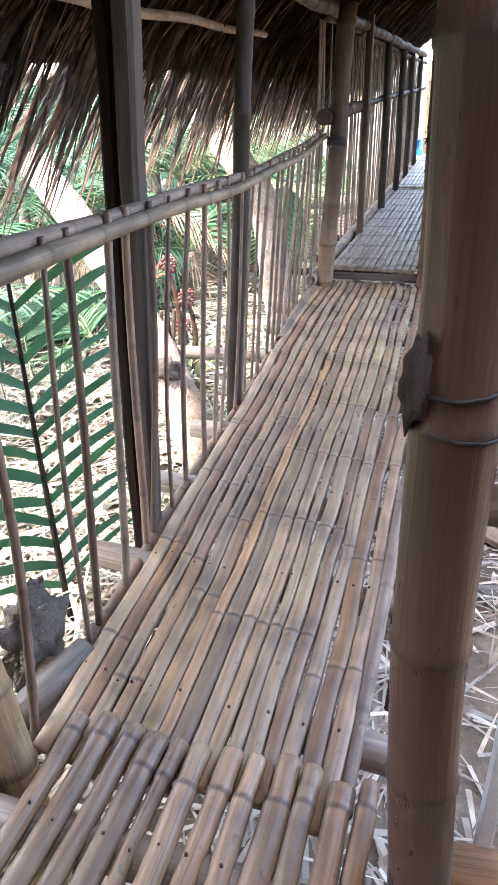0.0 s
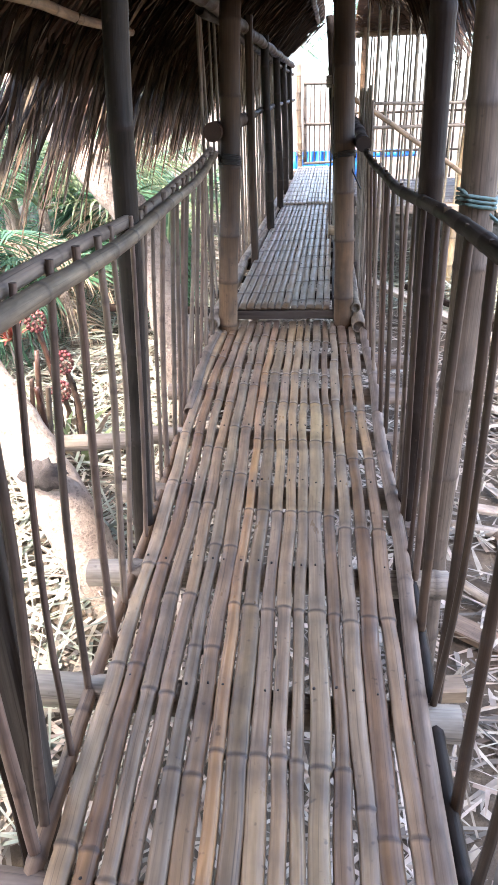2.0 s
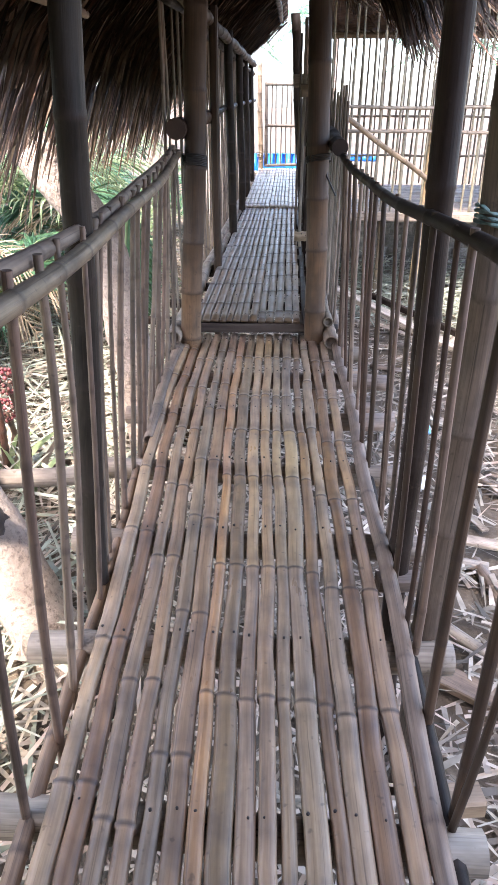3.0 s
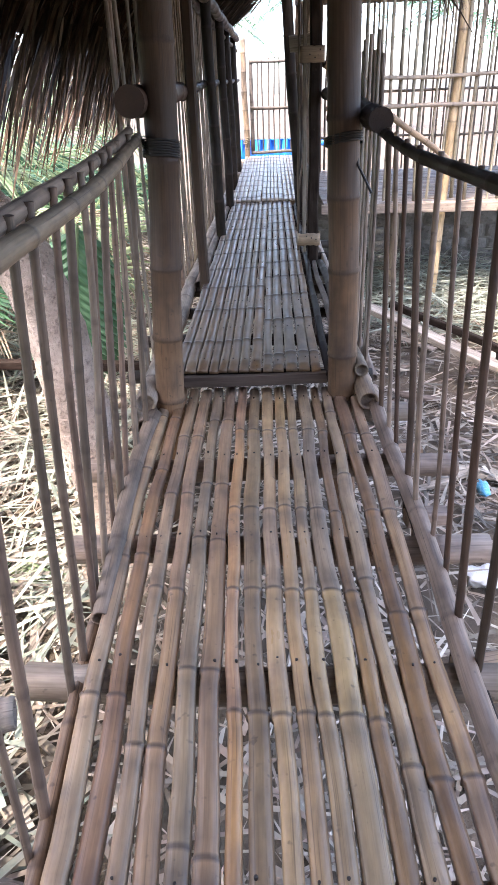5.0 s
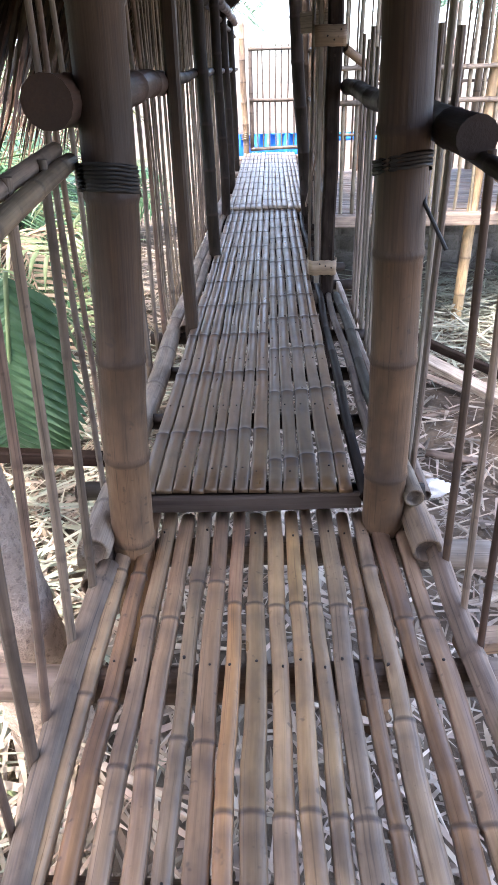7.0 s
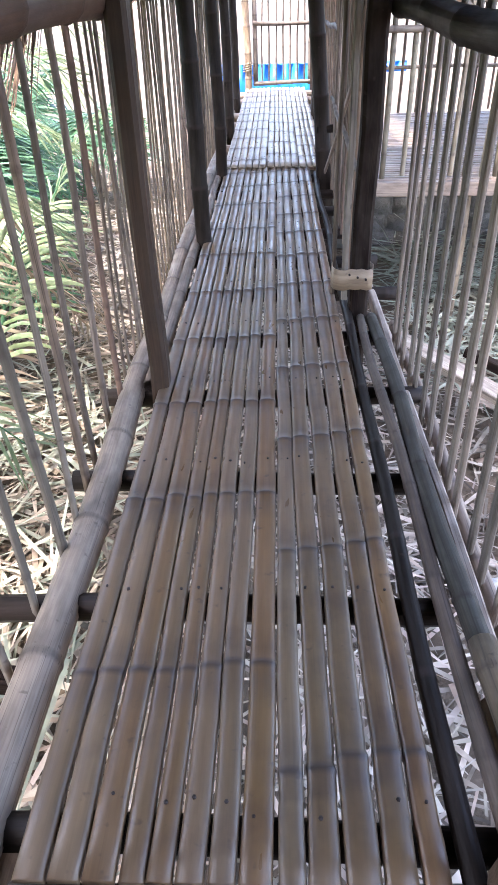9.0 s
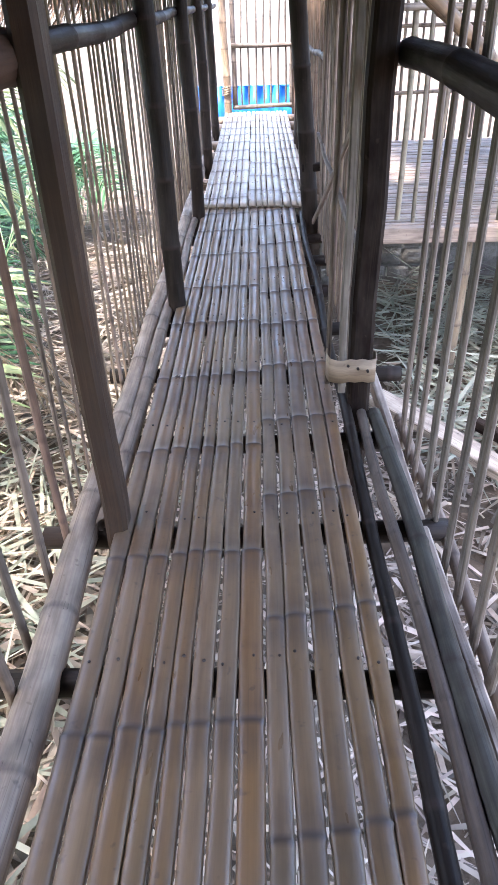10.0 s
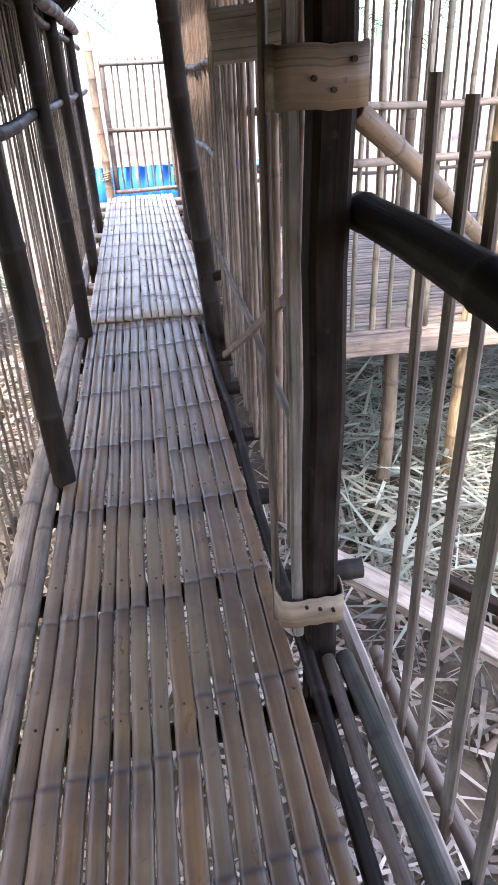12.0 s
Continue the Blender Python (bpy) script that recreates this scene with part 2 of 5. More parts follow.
def part(name, b, mats, parent, label="", smooth=True):
    """One mesh under a thing or a part, built in world metres."""
    mats = mats if isinstance(mats, (list, tuple)) else [mats]
    ob = new(name, b.mesh(name, mats, BASES[parent], smooth))
    ob.parent = parent
    BASES[ob] = BASES[parent]
    return tagged(ob, label)


def solo(name, b, mats, label, category, group="", kind="", smooth=True):
    """A thing that is one mesh."""
    mats = mats if isinstance(mats, (list, tuple)) else [mats]
    arr = np.array(b.v)
    base = ((arr[:, 0].min() + arr[:, 0].max()) / 2, (arr[:, 1].min() + arr[:, 1].max()) / 2, arr[:, 2].min())
    ob = new(name, b.mesh(name, mats, base, smooth))
    ob.location = base
    BASES[ob] = Vector(base)
    return tagged(ob, label, category, group, kind)


def path_points(pts, step):
    """A smooth line through the given points, cut into even steps."""
    pts = [Vector(p) for p in pts]
    if len(pts) == 2:
        n = max(1, round((pts[1] - pts[0]).length / step))
        return [pts[0].lerp(pts[1], i / n) for i in range(n + 1)]
    out = []
    for i in range(len(pts) - 1):
        p0, p1, p2, p3 = pts[max(i - 1, 0)], pts[i], pts[i + 1], pts[min(i + 2, len(pts) - 1)]
        n = max(1, round((p2 - p1).length / step))
        for j in range(n):
            s = j / n
            out.append(0.5 * (2 * p1 + (p2 - p0) * s + (2 * p0 - 5 * p1 + 4 * p2 - p3) * s * s + (3 * p1 - p0 - 3 * p2 + p3) * s ** 3))
    return out + [pts[-1]]


def pole(b, pts, r0, r1=None, rng=random, knots=0.3, segs=10, wobble=0.006, swell=1.07, rough=0.0, hollow=True, mat=0, lit_of=None):
    """A bamboo pole: a tapered tube with swollen nodes, slightly crooked, hollow at the ends."""
    r1 = r0 if r1 is None else r1
    line = path_points(pts, 0.12)
    length = sum((line[i + 1] - line[i]).length for i in range(len(line) - 1))
    marks, s = [], rng.uniform(0.3, 1.0) * knots
    stops = {0.0: (1.0, 0.0), length: (1.0, 0.0)}
    while knots and s < length - 0.03:
        for d, k, w in ((-0.014, 1.0, 0.0), (-0.004, swell, 1.0), (0.005, swell * 0.99, 0.75), (0.016, 1.0, 0.1)):
            if 0 < s + d < length:
                stops[s + d] = (k, w)
        mid = s + knots * 0.5
        if mid < length:
            stops[mid] = (0.985, 0.0)
        s += knots * rng.uniform(0.8, 1.2)
    if not knots:
        for i in range(1, max(2, int(length / 0.25))):
            stops[length * i / max(2, int(length / 0.25))] = (1 + rng.uniform(-rough, rough), 0.0)
    off, ph = rng.uniform(0, 50), rng.uniform(0, 9)
    verts, grain, ring, gold = [], [], [], []
    keys = sorted(stops)
    acc = [0.0]
    for i in range(len(line) - 1):
        acc.append(acc[-1] + (line[i + 1] - line[i]).length)
    up = None
    for s in keys:
        i = max(0, min(len(line) - 2, next((j for j in range(len(acc) - 1) if acc[j + 1] >= s), len(acc) - 2)))
        k = (s - acc[i]) / max(1e-6, acc[i + 1] - acc[i])
        c = line[i].lerp(line[i + 1], k)
        d = (line[i + 1] - line[i]).normalized()
        if up is None:
            up = d.orthogonal().normalized()
        up = (up - d * up.dot(d)).normalized()
        side = d.cross(up)
        c = c + up * wobble * math.sin(s * 5 + ph) + side * wobble * math.cos(s * 3.7 + ph * 2)
        r = (r0 + (r1 - r0) * s / length) * stops[s][0]
        for a in range(segs):
            th = 2 * math.pi * a / segs
            q = r * (1 + rng.uniform(-rough, rough))
            verts.append(c + (up * math.cos(th) + side * math.sin(th)) * q)
            grain.append((r * math.cos(th) + off, r * math.sin(th), s + off))
            ring.append(stops[s][1])
            gold.append(lit_of(c.z) if lit_of else 0.0)
    n = len(keys)
    faces = [(i * segs + a, i * segs + (a + 1) % segs, (i + 1) * segs + (a + 1) % segs, (i + 1) * segs + a) for i in range(n - 1) for a in range(segs)]
    for end in (0, n - 1):
        rim = [end * segs + a for a in range(segs)]
        cen = sum((verts[i] for i in rim), Vector()) / segs
        d = (line[0] - line[1] if end == 0 else line[-1] - line[-2]).normalized()
        if hollow and r0 > 0.018:
            k = len(verts)
            for i in rim:
                verts.append(cen + (verts[i] - cen) * 0.78)
                grain.append(grain[i])
                ring.append(0.3)
            for i in rim:
                verts.append(cen + (verts[i] - cen) * 0.74 - d * r0 * 0.8)
                grain.append(grain[i])
                ring.append(1.0)
            for a in range(segs):
                e = (a + 1) % segs
                q1, q2 = (rim[a], rim[e], k + e, k + a), (k + a, k + e, k + segs + e, k + segs + a)
                faces += [q1[::-1], q2[::-1]] if end == 0 else [q1, q2]
            cap = [k + segs + a for a in range(segs)]
        else:
            cap = list(range(len(verts), len(verts) + segs))
            for i in rim:
                verts.append(verts[i].copy())
                grain.append(grain[i])
                ring.append(1.0)
        faces.append(tuple(cap[::-1]) if end == 0 else tuple(cap))
    gold += [0.0] * (len(verts) - len(gold))
    b.add(verts, faces, grain, ring, gold, mat)
    return b


def beam(b, p0, p1, w, h, rng=random, bevel=0.006, rough=0.003, roll=0.0, mat=0):
    """A sawn or split board with bevelled, slightly uneven edges."""
    p0, p1 = Vector(p0), Vector(p1)
    d = (p1 - p0).normalized()
    up = Vector((0, 0, 1)) if abs(d.z) < 0.8 else Vector((0, -1, 0))
    up = (up - d * up.dot(d)).normalized()
    side = d.cross(up)
    if roll:
        q = Matrix.Rotation(radians(roll), 3, d)
        up, side = q @ up, q @ side
    x, y = w / 2, h / 2
    e = min(bevel, x * 0.8, y * 0.8)
    sec = [(x - e, -y), (x, -y + e), (x, y - e), (x - e, y), (-x + e, y), (-x, y - e), (-x, -y + e), (-x + e, -y)]
    n = max(2, round((p1 - p0).length / 0.3))
    off = rng.uniform(0, 50)
    verts, grain = [], []
    for i in range(n + 1):
        c = p0.lerp(p1, i / n) + side * rng.uniform(-rough, rough) + up * rng.uniform(-rough, rough)
        for u, v in sec:
            verts.append(c + side * u + up * v)
            grain.append((u + off, v, (p1 - p0).length * i / n + off))
    faces = [(i * 8 + a, i * 8 + (a + 1) % 8, (i + 1) * 8 + (a + 1) % 8, (i + 1) * 8 + a) for i in range(n) for a in range(8)]
    faces += [tuple(range(7, -1, -1)), tuple(n * 8 + a for a in range(8))]
    b.add(verts, faces, grain, mat=mat)
    b.flat = True
    return b


def slat(b, x_of, z_of, y0, y1, width, rng, knots, bow=0.008, gold_of=None, nails=(), rounded=False, calm=1.0, ridge=0.002):
    """A split bamboo slat with an arched top, ridges at its nodes and nail heads. x_of and z_of give its middle line."""
    stops = {y0: 0.0, y1: 0.0}
    for k in knots:
        for d, w in ((-0.009, 0.0), (-0.003, 1.0), (0.003, 0.85), (0.010, 0.1)) if calm > 0.9 else ((-0.012, 0.35), (-0.003, 1.0), (0.003, 0.9), (0.014, 0.3)):
            if y0 < k + d < y1:
                stops[k + d] = w
    ys = [y0, *knots, y1]
    for a, c in zip(ys, ys[1:]):
        if c - a > 0.08:
            for s in (0.33, 0.67):
                stops[a + (c - a) * s] = 0.0
    prof = [(-1.0, -1.6), (-0.985, -0.1), (-0.9, 0.35), (-0.66, 0.7), (-0.25, 0.96), (0.25, 0.96), (0.66, 0.7), (0.9, 0.35), (0.985, -0.1), (1.0, -1.6)]
    if rounded:
        prof = [(-1.0, -0.9), (-0.93, -0.1), (-0.65, 0.6), (-0.22, 0.97), (0.22, 0.97), (0.65, 0.6), (0.93, -0.1), (1.0, -0.9)]
    off, ph = rng.uniform(0, 60), rng.uniform(0, 9)
    verts, grain, ring, gold = [], [], [], []
    soft = {}
    for k in knots:
        for d, w in ((-0.11, 0.0), (-0.045, 0.45), (0.035, 0.36), (0.095, 0.0)):
            if y0 < k + d < y1 and min(abs(k + d - q) for q in stops) > 0.004:
                soft[k + d] = w
    stops.update(soft)
    slim = [rng.uniform(0.77, 1.0) if calm > 0.9 else rng.uniform(0.92, 1.0) for _ in range(len(knots) + 1)]
    tone = [min(1.0, max(0.0, gold_of(x_of((a + c) / 2), (a + c) / 2) + rng.uniform(-0.25, 0.25) * calm)) if gold_of else 0.0 for a, c in zip(ys, ys[1:])]
    keys = sorted(stops)
    for y in keys:
        w = stops[y]
        part_no = sum(k <= y for k in knots)
        half = width / 2 * (1.03 * max(slim[max(part_no - 1, 0)], slim[part_no], 0.93) if w > 0.5 else slim[part_no] * (1 + rng.uniform(-0.012, 0.012) + 0.02 * calm * math.sin(y * 6.1 + ph)))
        cx = x_of(y) + calm * (0.004 * math.sin(y * 4.3 + ph) + 0.0025 * math.sin(y * 11.0 + ph * 2)) + rng.uniform(-0.001, 0.001)
        cz = z_of(y) + 0.003 * calm * math.sin(y * 2.9 + ph * 3)
        gv = tone[part_no]
        for u, v in prof:
            verts.append((cx + u * half, y, cz + v * bow + (ridge * w * w if v > -0.5 else 0)))
            grain.append((u * half + off, v * 0.01, y + off))
            ring.append(w)
            gold.append(gv)
    q = len(prof)
    faces = [(i * q + a, i * q + (a + 1) % q, (i + 1) * q + (a + 1) % q, (i + 1) * q + a) for i in range(len(keys) - 1) for a in range(q)]
    faces += [tuple(range(q - 1, -1, -1)), tuple((len(keys) - 1) * q + a for a in range(q))]
    faces = [f[::-1] for f in faces]
    b.add(verts, faces, grain, ring, gold)
    heads = []
    for y in nails:
        y += rng.uniform(-0.018, 0.018)
        if y0 + 0.02 < y < y1 - 0.02 and rng.random() < 0.72:
            cx, cz, r = x_of(y) + rng.uniform(-0.2, 0.2) * width, z_of(y) + bow + 0.0015, rng.uniform(0.0025, 0.004)
            top = [(cx + r * math.cos(a * 1.0472), y + r * math.sin(a * 1.0472), cz + 0.001) for a in range(6)]
            low = [(p[0], p[1], cz - 0.006) for p in top]
            heads.append(Build().add(top + low, [tuple(range(6))] + [(a + 6, (a + 1) % 6 + 6, (a + 1) % 6, a) for a in range(6)]))
    return b, heads


def strips(b, count, place, rng, mat=0, cuts=3):
    """Many thin leaf blades: place() gives root, direction, length, width and droop of each."""
    for _ in range(count):
        got = place(rng)
        if got is None:
            continue
        p, d, length, w, droop = got
        p, d = Vector(p), Vector(d).normalized()
        side = d.cross(Vector((rng.uniform(-0.5, 0.5), rng.uniform(-0.5, 0.5), 1)))
        side = side.normalized() if side.length > 1e-3 else Vector((1, 0, 0))
        verts = []
        for i in range(cuts + 1):
            s = i / cuts
            c = p + d * (length * s) + Vector((0, 0, -droop * s * s))
            k = w * 0.5 * (1.0 - 0.85 * s ** 2)
            verts += [c - side * k, c + side * k]
        b.add(verts, [(2 * i, 2 * i + 1, 2 * i + 3, 2 * i + 2) for i in range(cuts)], mat=mat)
    return b


# ---- the ground, one sheet to the horizon ----
def ground_z(x, y):
    """The ground falls away to the right of the walkway."""
    k = min(1.0, max(0.0, (x + 0.9) / 1.6))
    base = -0.55 + (-0.95 + 0.55) * k * k * (3 - 2 * k)
    far = min(1.0, max(0.0, (math.hypot(x, y - 6) - 9) / 12))
    z = base * (1 - far) + (-0.35) * far
    if far < 1:
        z += (1 - far) * (0.09 * noise.noise((x * 0.9, y * 0.9, 0)) + 0.035 * noise.noise((x * 3.1, y * 3.1, 4)))
    return z


def build_ground():
    b = Build()
    def axis(near0, near1, step, far):
        a = list(np.arange(near0, near1 + 1e-6, step))
        d, lo, hi = step, near0, near1
        while hi < far:
            d *= 1.5
            lo, hi = lo - d, hi + d
            a = [lo] + a + [hi]
        return a
    xs, ys = axis(-6, 6, 0.16, 1500), axis(-3, 18, 0.2, 1500)
    verts = [(x, y, ground_z(x, y)) for y in ys for x in xs]
    w = len(xs)
    faces = [(j * w + i, j * w + i + 1, (j + 1) * w + i + 1, (j + 1) * w + i) for j in range(len(ys) - 1) for i in range(w - 1)]
    solo("ground", b.add(verts, faces), SOIL, "dry bare earth under the bamboo walkway", "ground", kind="structure")


build_ground()


# ---- walkway floors ----
def left_edge(y):
    return -0.135 - 0.068 * y if y < 4.4 else -0.434


def joist_rows(y0, y1, step):
    n = round((y1 - y0) / step)
    return [y0 + (y1 - y0) * i / n for i in range(n + 1)]


def patchy(seed, centre, reach, strength):
    """Golden worn patches along the trodden middle."""
    def f(x, y):
        k = max(0.0, 1 - abs(x - centre(y)) / reach)
        v = noise.noise((x * 2.4 + seed, math.floor(y * 2.6) * 1.7, seed)) * 0.9 + noise.noise((x * 2, y * 0.7, seed + 5)) + 0.35
        return min(1.0, max(0.0, v * strength * (0.25 + k)))
    return f


def deck(name, label, y0, y1, xl, xr, z_of, culms, mat, seed, joists=(), gold=None, bow=0.005, ragged=0.0, fill=0.925, joist_mat=None, joist_r=0.045, rounded=False, calm=1.0, drop=0.0, ridge=0.002):
    """A floor of split bamboo on round cross poles; each slat is a piece.
    Slats split from one culm lie side by side with their nodes in one row: culms gives the slats, share of the width and node rows of each."""
    rng = random.Random(seed)
    floor = thing(name, (0, y0, z_of(y0) - 0.03), label, "floor", kind="structure")
    at = 0.0
    for count, portion, rows in culms:
        wide = [rng.uniform(0.8, 1.2) for _ in range(count)]
        tot = sum(wide)
        skew = rng.uniform(-0.012, 0.012)
        for i in range(count):
            share = portion * wide[i] / tot
            mid = at + share / 2
            at += share
            knots = [y + skew * (i - count / 2) + rng.uniform(-0.007, 0.007) for y in rows]
            knots = [y for y in knots if y0 + 0.04 < y < y1 - 0.04]
            x_of = lambda y, m=mid: xl(y) + (xr(y) - xl(y)) * m
            w = share * (xr((y0 + y1) / 2) - xl((y0 + y1) / 2)) * fill * rng.uniform(1 - 0.12 * calm, 1 + 0.05 * calm)
            lift = rng.uniform(-0.003, 0.003) * (0.4 + 0.6 * calm)
            b, heads = slat(Build(), x_of, lambda y, l=lift: z_of(y) + l, y0 - rng.uniform(0, ragged), y1 + rng.uniform(-ragged, ragged) * 0.6, w, rng, knots, bow, gold, joists, rounded, calm, ridge)
            piece = part("slat", b, mat, floor)
            for h in heads:
                part("nail_head", h, NAIL, piece)
    for y in joists:
        b = pole(Build(), [(xl(y) - rng.uniform(0.1, 0.25), y + rng.uniform(-0.02, 0.02), z_of(y) - 0.012 - joist_r - drop), (xr(y) + rng.uniform(0.12, 0.3), y + rng.uniform(-0.02, 0.02), z_of(y) - 0.012 - joist_r - drop)], joist_r, None, rng, 0.33)
        part("cross_pole", b, joist_mat or POLE_GREY, floor)
    return floor


def node_rows(y0, y1, step, shift=0.0):
    return [y0 + shift + step * i * (1 - 0.004 * i) for i in range(int((y1 - y0) / step) + 2)]


Z1, Z2 = 0.0, 0.1
MIDDLE = (1.44, 1.95, 2.44, 2.95, 3.50, 3.90, 4.29, 4.85)
deck("floor_1", "worn golden-brown floor of split bamboo slats with open gaps", 0.93, 5.27, left_edge, lambda y: 0.497 - 0.014 * max(0.0, y - 1.5), lambda y: -0.008,
     [(2, 0.13, (1.28, 1.72, 2.2, 2.62, 3.12, 3.55, 4.05, 4.55, 4.98)), (2, 0.125, (1.15, 1.66, 2.11, 2.48, 2.98, 3.42, 3.9, 4.38, 4.8)), (2, 0.125, (1.02, 1.5, 1.9, 2.27, 2.72, 3.2, 3.62, 4.12, 4.44, 4.93)),
      (4, 0.24, MIDDLE), (3, 0.18, [y - 0.015 for y in MIDDLE]), (1, 0.06, (1.3, 1.86, 2.4, 2.85, 3.38, 3.95, 4.5, 5.0)), (2, 0.14, (1.34, 1.8, 2.42, 2.86, 3.36, 3.82, 4.27, 4.8))], DECK_OLD, 3,
     joists=joist_rows(1.15, 5.15, 0.5), bow=0.0105, gold=patchy(2.0, lambda y: 0.16, 0.27, 1.0), ragged=0.03, fill=0.965, ridge=0.0028)
deck("floor_2", "older floor of round-ended split bamboo overlapping the next floor", -1.6, 1.02, lambda y: -0.14 + 0.01 * y, lambda y: 0.585, lambda y: 0.028 + 0.004 * y,
     [(3, 0.25, node_rows(-1.5, 1, 0.42)), (5, 0.42, node_rows(-1.5, 1, 0.45, 0.2)), (4, 0.33, node_rows(-1.5, 1, 0.4, 0.1))], DECK_OLD, 8,
     joists=joist_rows(-1.4, 0.75, 0.55), bow=0.014, ragged=0.05, fill=0.92, rounded=True)
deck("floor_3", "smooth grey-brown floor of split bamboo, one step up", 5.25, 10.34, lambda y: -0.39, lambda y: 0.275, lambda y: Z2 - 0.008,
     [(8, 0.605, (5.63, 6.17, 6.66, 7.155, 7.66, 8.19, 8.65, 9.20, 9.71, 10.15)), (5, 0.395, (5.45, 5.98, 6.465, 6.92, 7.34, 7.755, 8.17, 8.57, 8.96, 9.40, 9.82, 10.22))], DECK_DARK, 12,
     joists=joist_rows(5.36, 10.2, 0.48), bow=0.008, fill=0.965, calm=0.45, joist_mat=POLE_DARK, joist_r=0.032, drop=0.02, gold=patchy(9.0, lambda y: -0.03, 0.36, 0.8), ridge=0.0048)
deck("floor_4", "smooth floor of split bamboo before the gate, coloured pale for sunlight", 10.28, 14.9, lambda y: -0.40, lambda y: 0.40, lambda y: 0.115 + 0.022 * (y - 10.3),
     [(6, 0.42, node_rows(10.5, 14.8, 0.46)), (5, 0.32, node_rows(10.5, 14.8, 0.5, 0.2)), (4, 0.26, node_rows(10.5, 14.8, 0.44, 0.1))], DECK_LIT, 21,
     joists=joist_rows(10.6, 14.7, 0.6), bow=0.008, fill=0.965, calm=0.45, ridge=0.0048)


# ---- posts ----
def timber_post(x, y, z0, z1, w, h, mat, label, lean=(0, 0), seed=0):
    rng = random.Random(seed)
    b = beam(Build(), (x + lean[0] * z0, y + lean[1] * z0, z0), (x + lean[0] * z1, y + lean[1] * z1, z1), w, h, rng, 0.012, 0.006)
    return solo("timber_post", b, mat, label, "post")


def post(name, x, y, z0, z1, r, mat, label, lean=(0, 0), knots=0.34, seed=1, taper=0.95, group="", lit_of=None):
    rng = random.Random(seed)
    b = pole(Build(), [(x - lean[0] * -z0, y - lean[1] * -z0, z0), (x + lean[0] * z1, y + lean[1] * z1, z1)], r, r * taper, rng, knots, 14, lit_of=lit_of)
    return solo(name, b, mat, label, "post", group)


# Roof shade is put into the colour: pale at the foot, dark towards the top.
PL = post("bamboo_post", -0.385, 5.1, -0.7, 1.82, 0.062, POLE_MID, "thick bamboo post with roof shade coloured into its top, beside the step", (0.055, 0), seed=2, lit_of=lambda z: min(1.0, max(0.0, 1.0 - z / 0.75)))
PR = post("bamboo_post", 0.365, 5.2, -1.0, 2.2, 0.062, POLE_MID, "thick dry bamboo post with dark lashings beside the step", (-0.03, 0), seed=3, lit_of=lambda z: min(1.0, max(0.0, 1.15 - z / 0.85)))
timber_post(-0.388, 6.78, -0.7, 1.9, 0.06, 0.075, POLE_MID, "squared tan timber wall post standing on the floor edge", (0.0, 0), 29)
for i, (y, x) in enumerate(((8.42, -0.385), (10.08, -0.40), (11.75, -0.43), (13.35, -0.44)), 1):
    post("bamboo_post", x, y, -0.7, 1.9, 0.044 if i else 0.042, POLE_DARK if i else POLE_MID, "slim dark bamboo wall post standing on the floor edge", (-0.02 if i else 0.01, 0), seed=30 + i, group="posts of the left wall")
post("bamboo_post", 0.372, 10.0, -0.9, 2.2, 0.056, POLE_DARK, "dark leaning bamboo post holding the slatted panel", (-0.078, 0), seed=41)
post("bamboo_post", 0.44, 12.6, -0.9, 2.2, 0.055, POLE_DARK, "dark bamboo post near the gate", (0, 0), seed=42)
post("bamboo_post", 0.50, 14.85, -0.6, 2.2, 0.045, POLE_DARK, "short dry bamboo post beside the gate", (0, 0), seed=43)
post("bamboo_post", -0.36, 14.88, -0.6, 2.0, 0.05, POLE, "tall bamboo gate post with a frayed lashing", (-0.02, 0), seed=44)


timber_post(-0.325, 1.83, -0.7, 1.75, 0.058, 0.07, TIMBER, "weathered grey split timber post behind the handrail", (0.05, 0), 4)
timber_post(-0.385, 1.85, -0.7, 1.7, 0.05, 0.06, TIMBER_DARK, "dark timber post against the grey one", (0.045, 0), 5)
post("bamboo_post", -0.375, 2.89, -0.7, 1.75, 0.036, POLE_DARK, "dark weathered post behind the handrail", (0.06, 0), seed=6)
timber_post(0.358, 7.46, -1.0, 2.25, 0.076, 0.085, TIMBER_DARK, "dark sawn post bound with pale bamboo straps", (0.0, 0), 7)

# ---- handrails of the first floor ----
LRAIL = [(-0.02, -0.6, 1.03), (-0.10, 0.6, 1.07), (-0.225, 1.74, 1.03), (-0.285, 2.88, 1.0), (-0.36, 4.1, 1.01), (-0.425, 5.12, 1.06)]
RRAIL = [(0.61, 1.3, 1.02), (0.575, 1.8, 1.045), (0.556, 2.3, 1.05), (0.525, 2.9, 1.035), (0.497, 3.61, 1.012), (0.475, 4.4, 1.015), (0.45, 5.13, 1.05)]


def on_line(line, y):
    for a, c in zip(line, line[1:]):
        if a[1] <= y <= c[1]:
            return Vector(a).lerp(Vector(c), (y - a[1]) / (c[1] - a[1]))
    return Vector(line[0] if y < line[0][1] else line[-1])


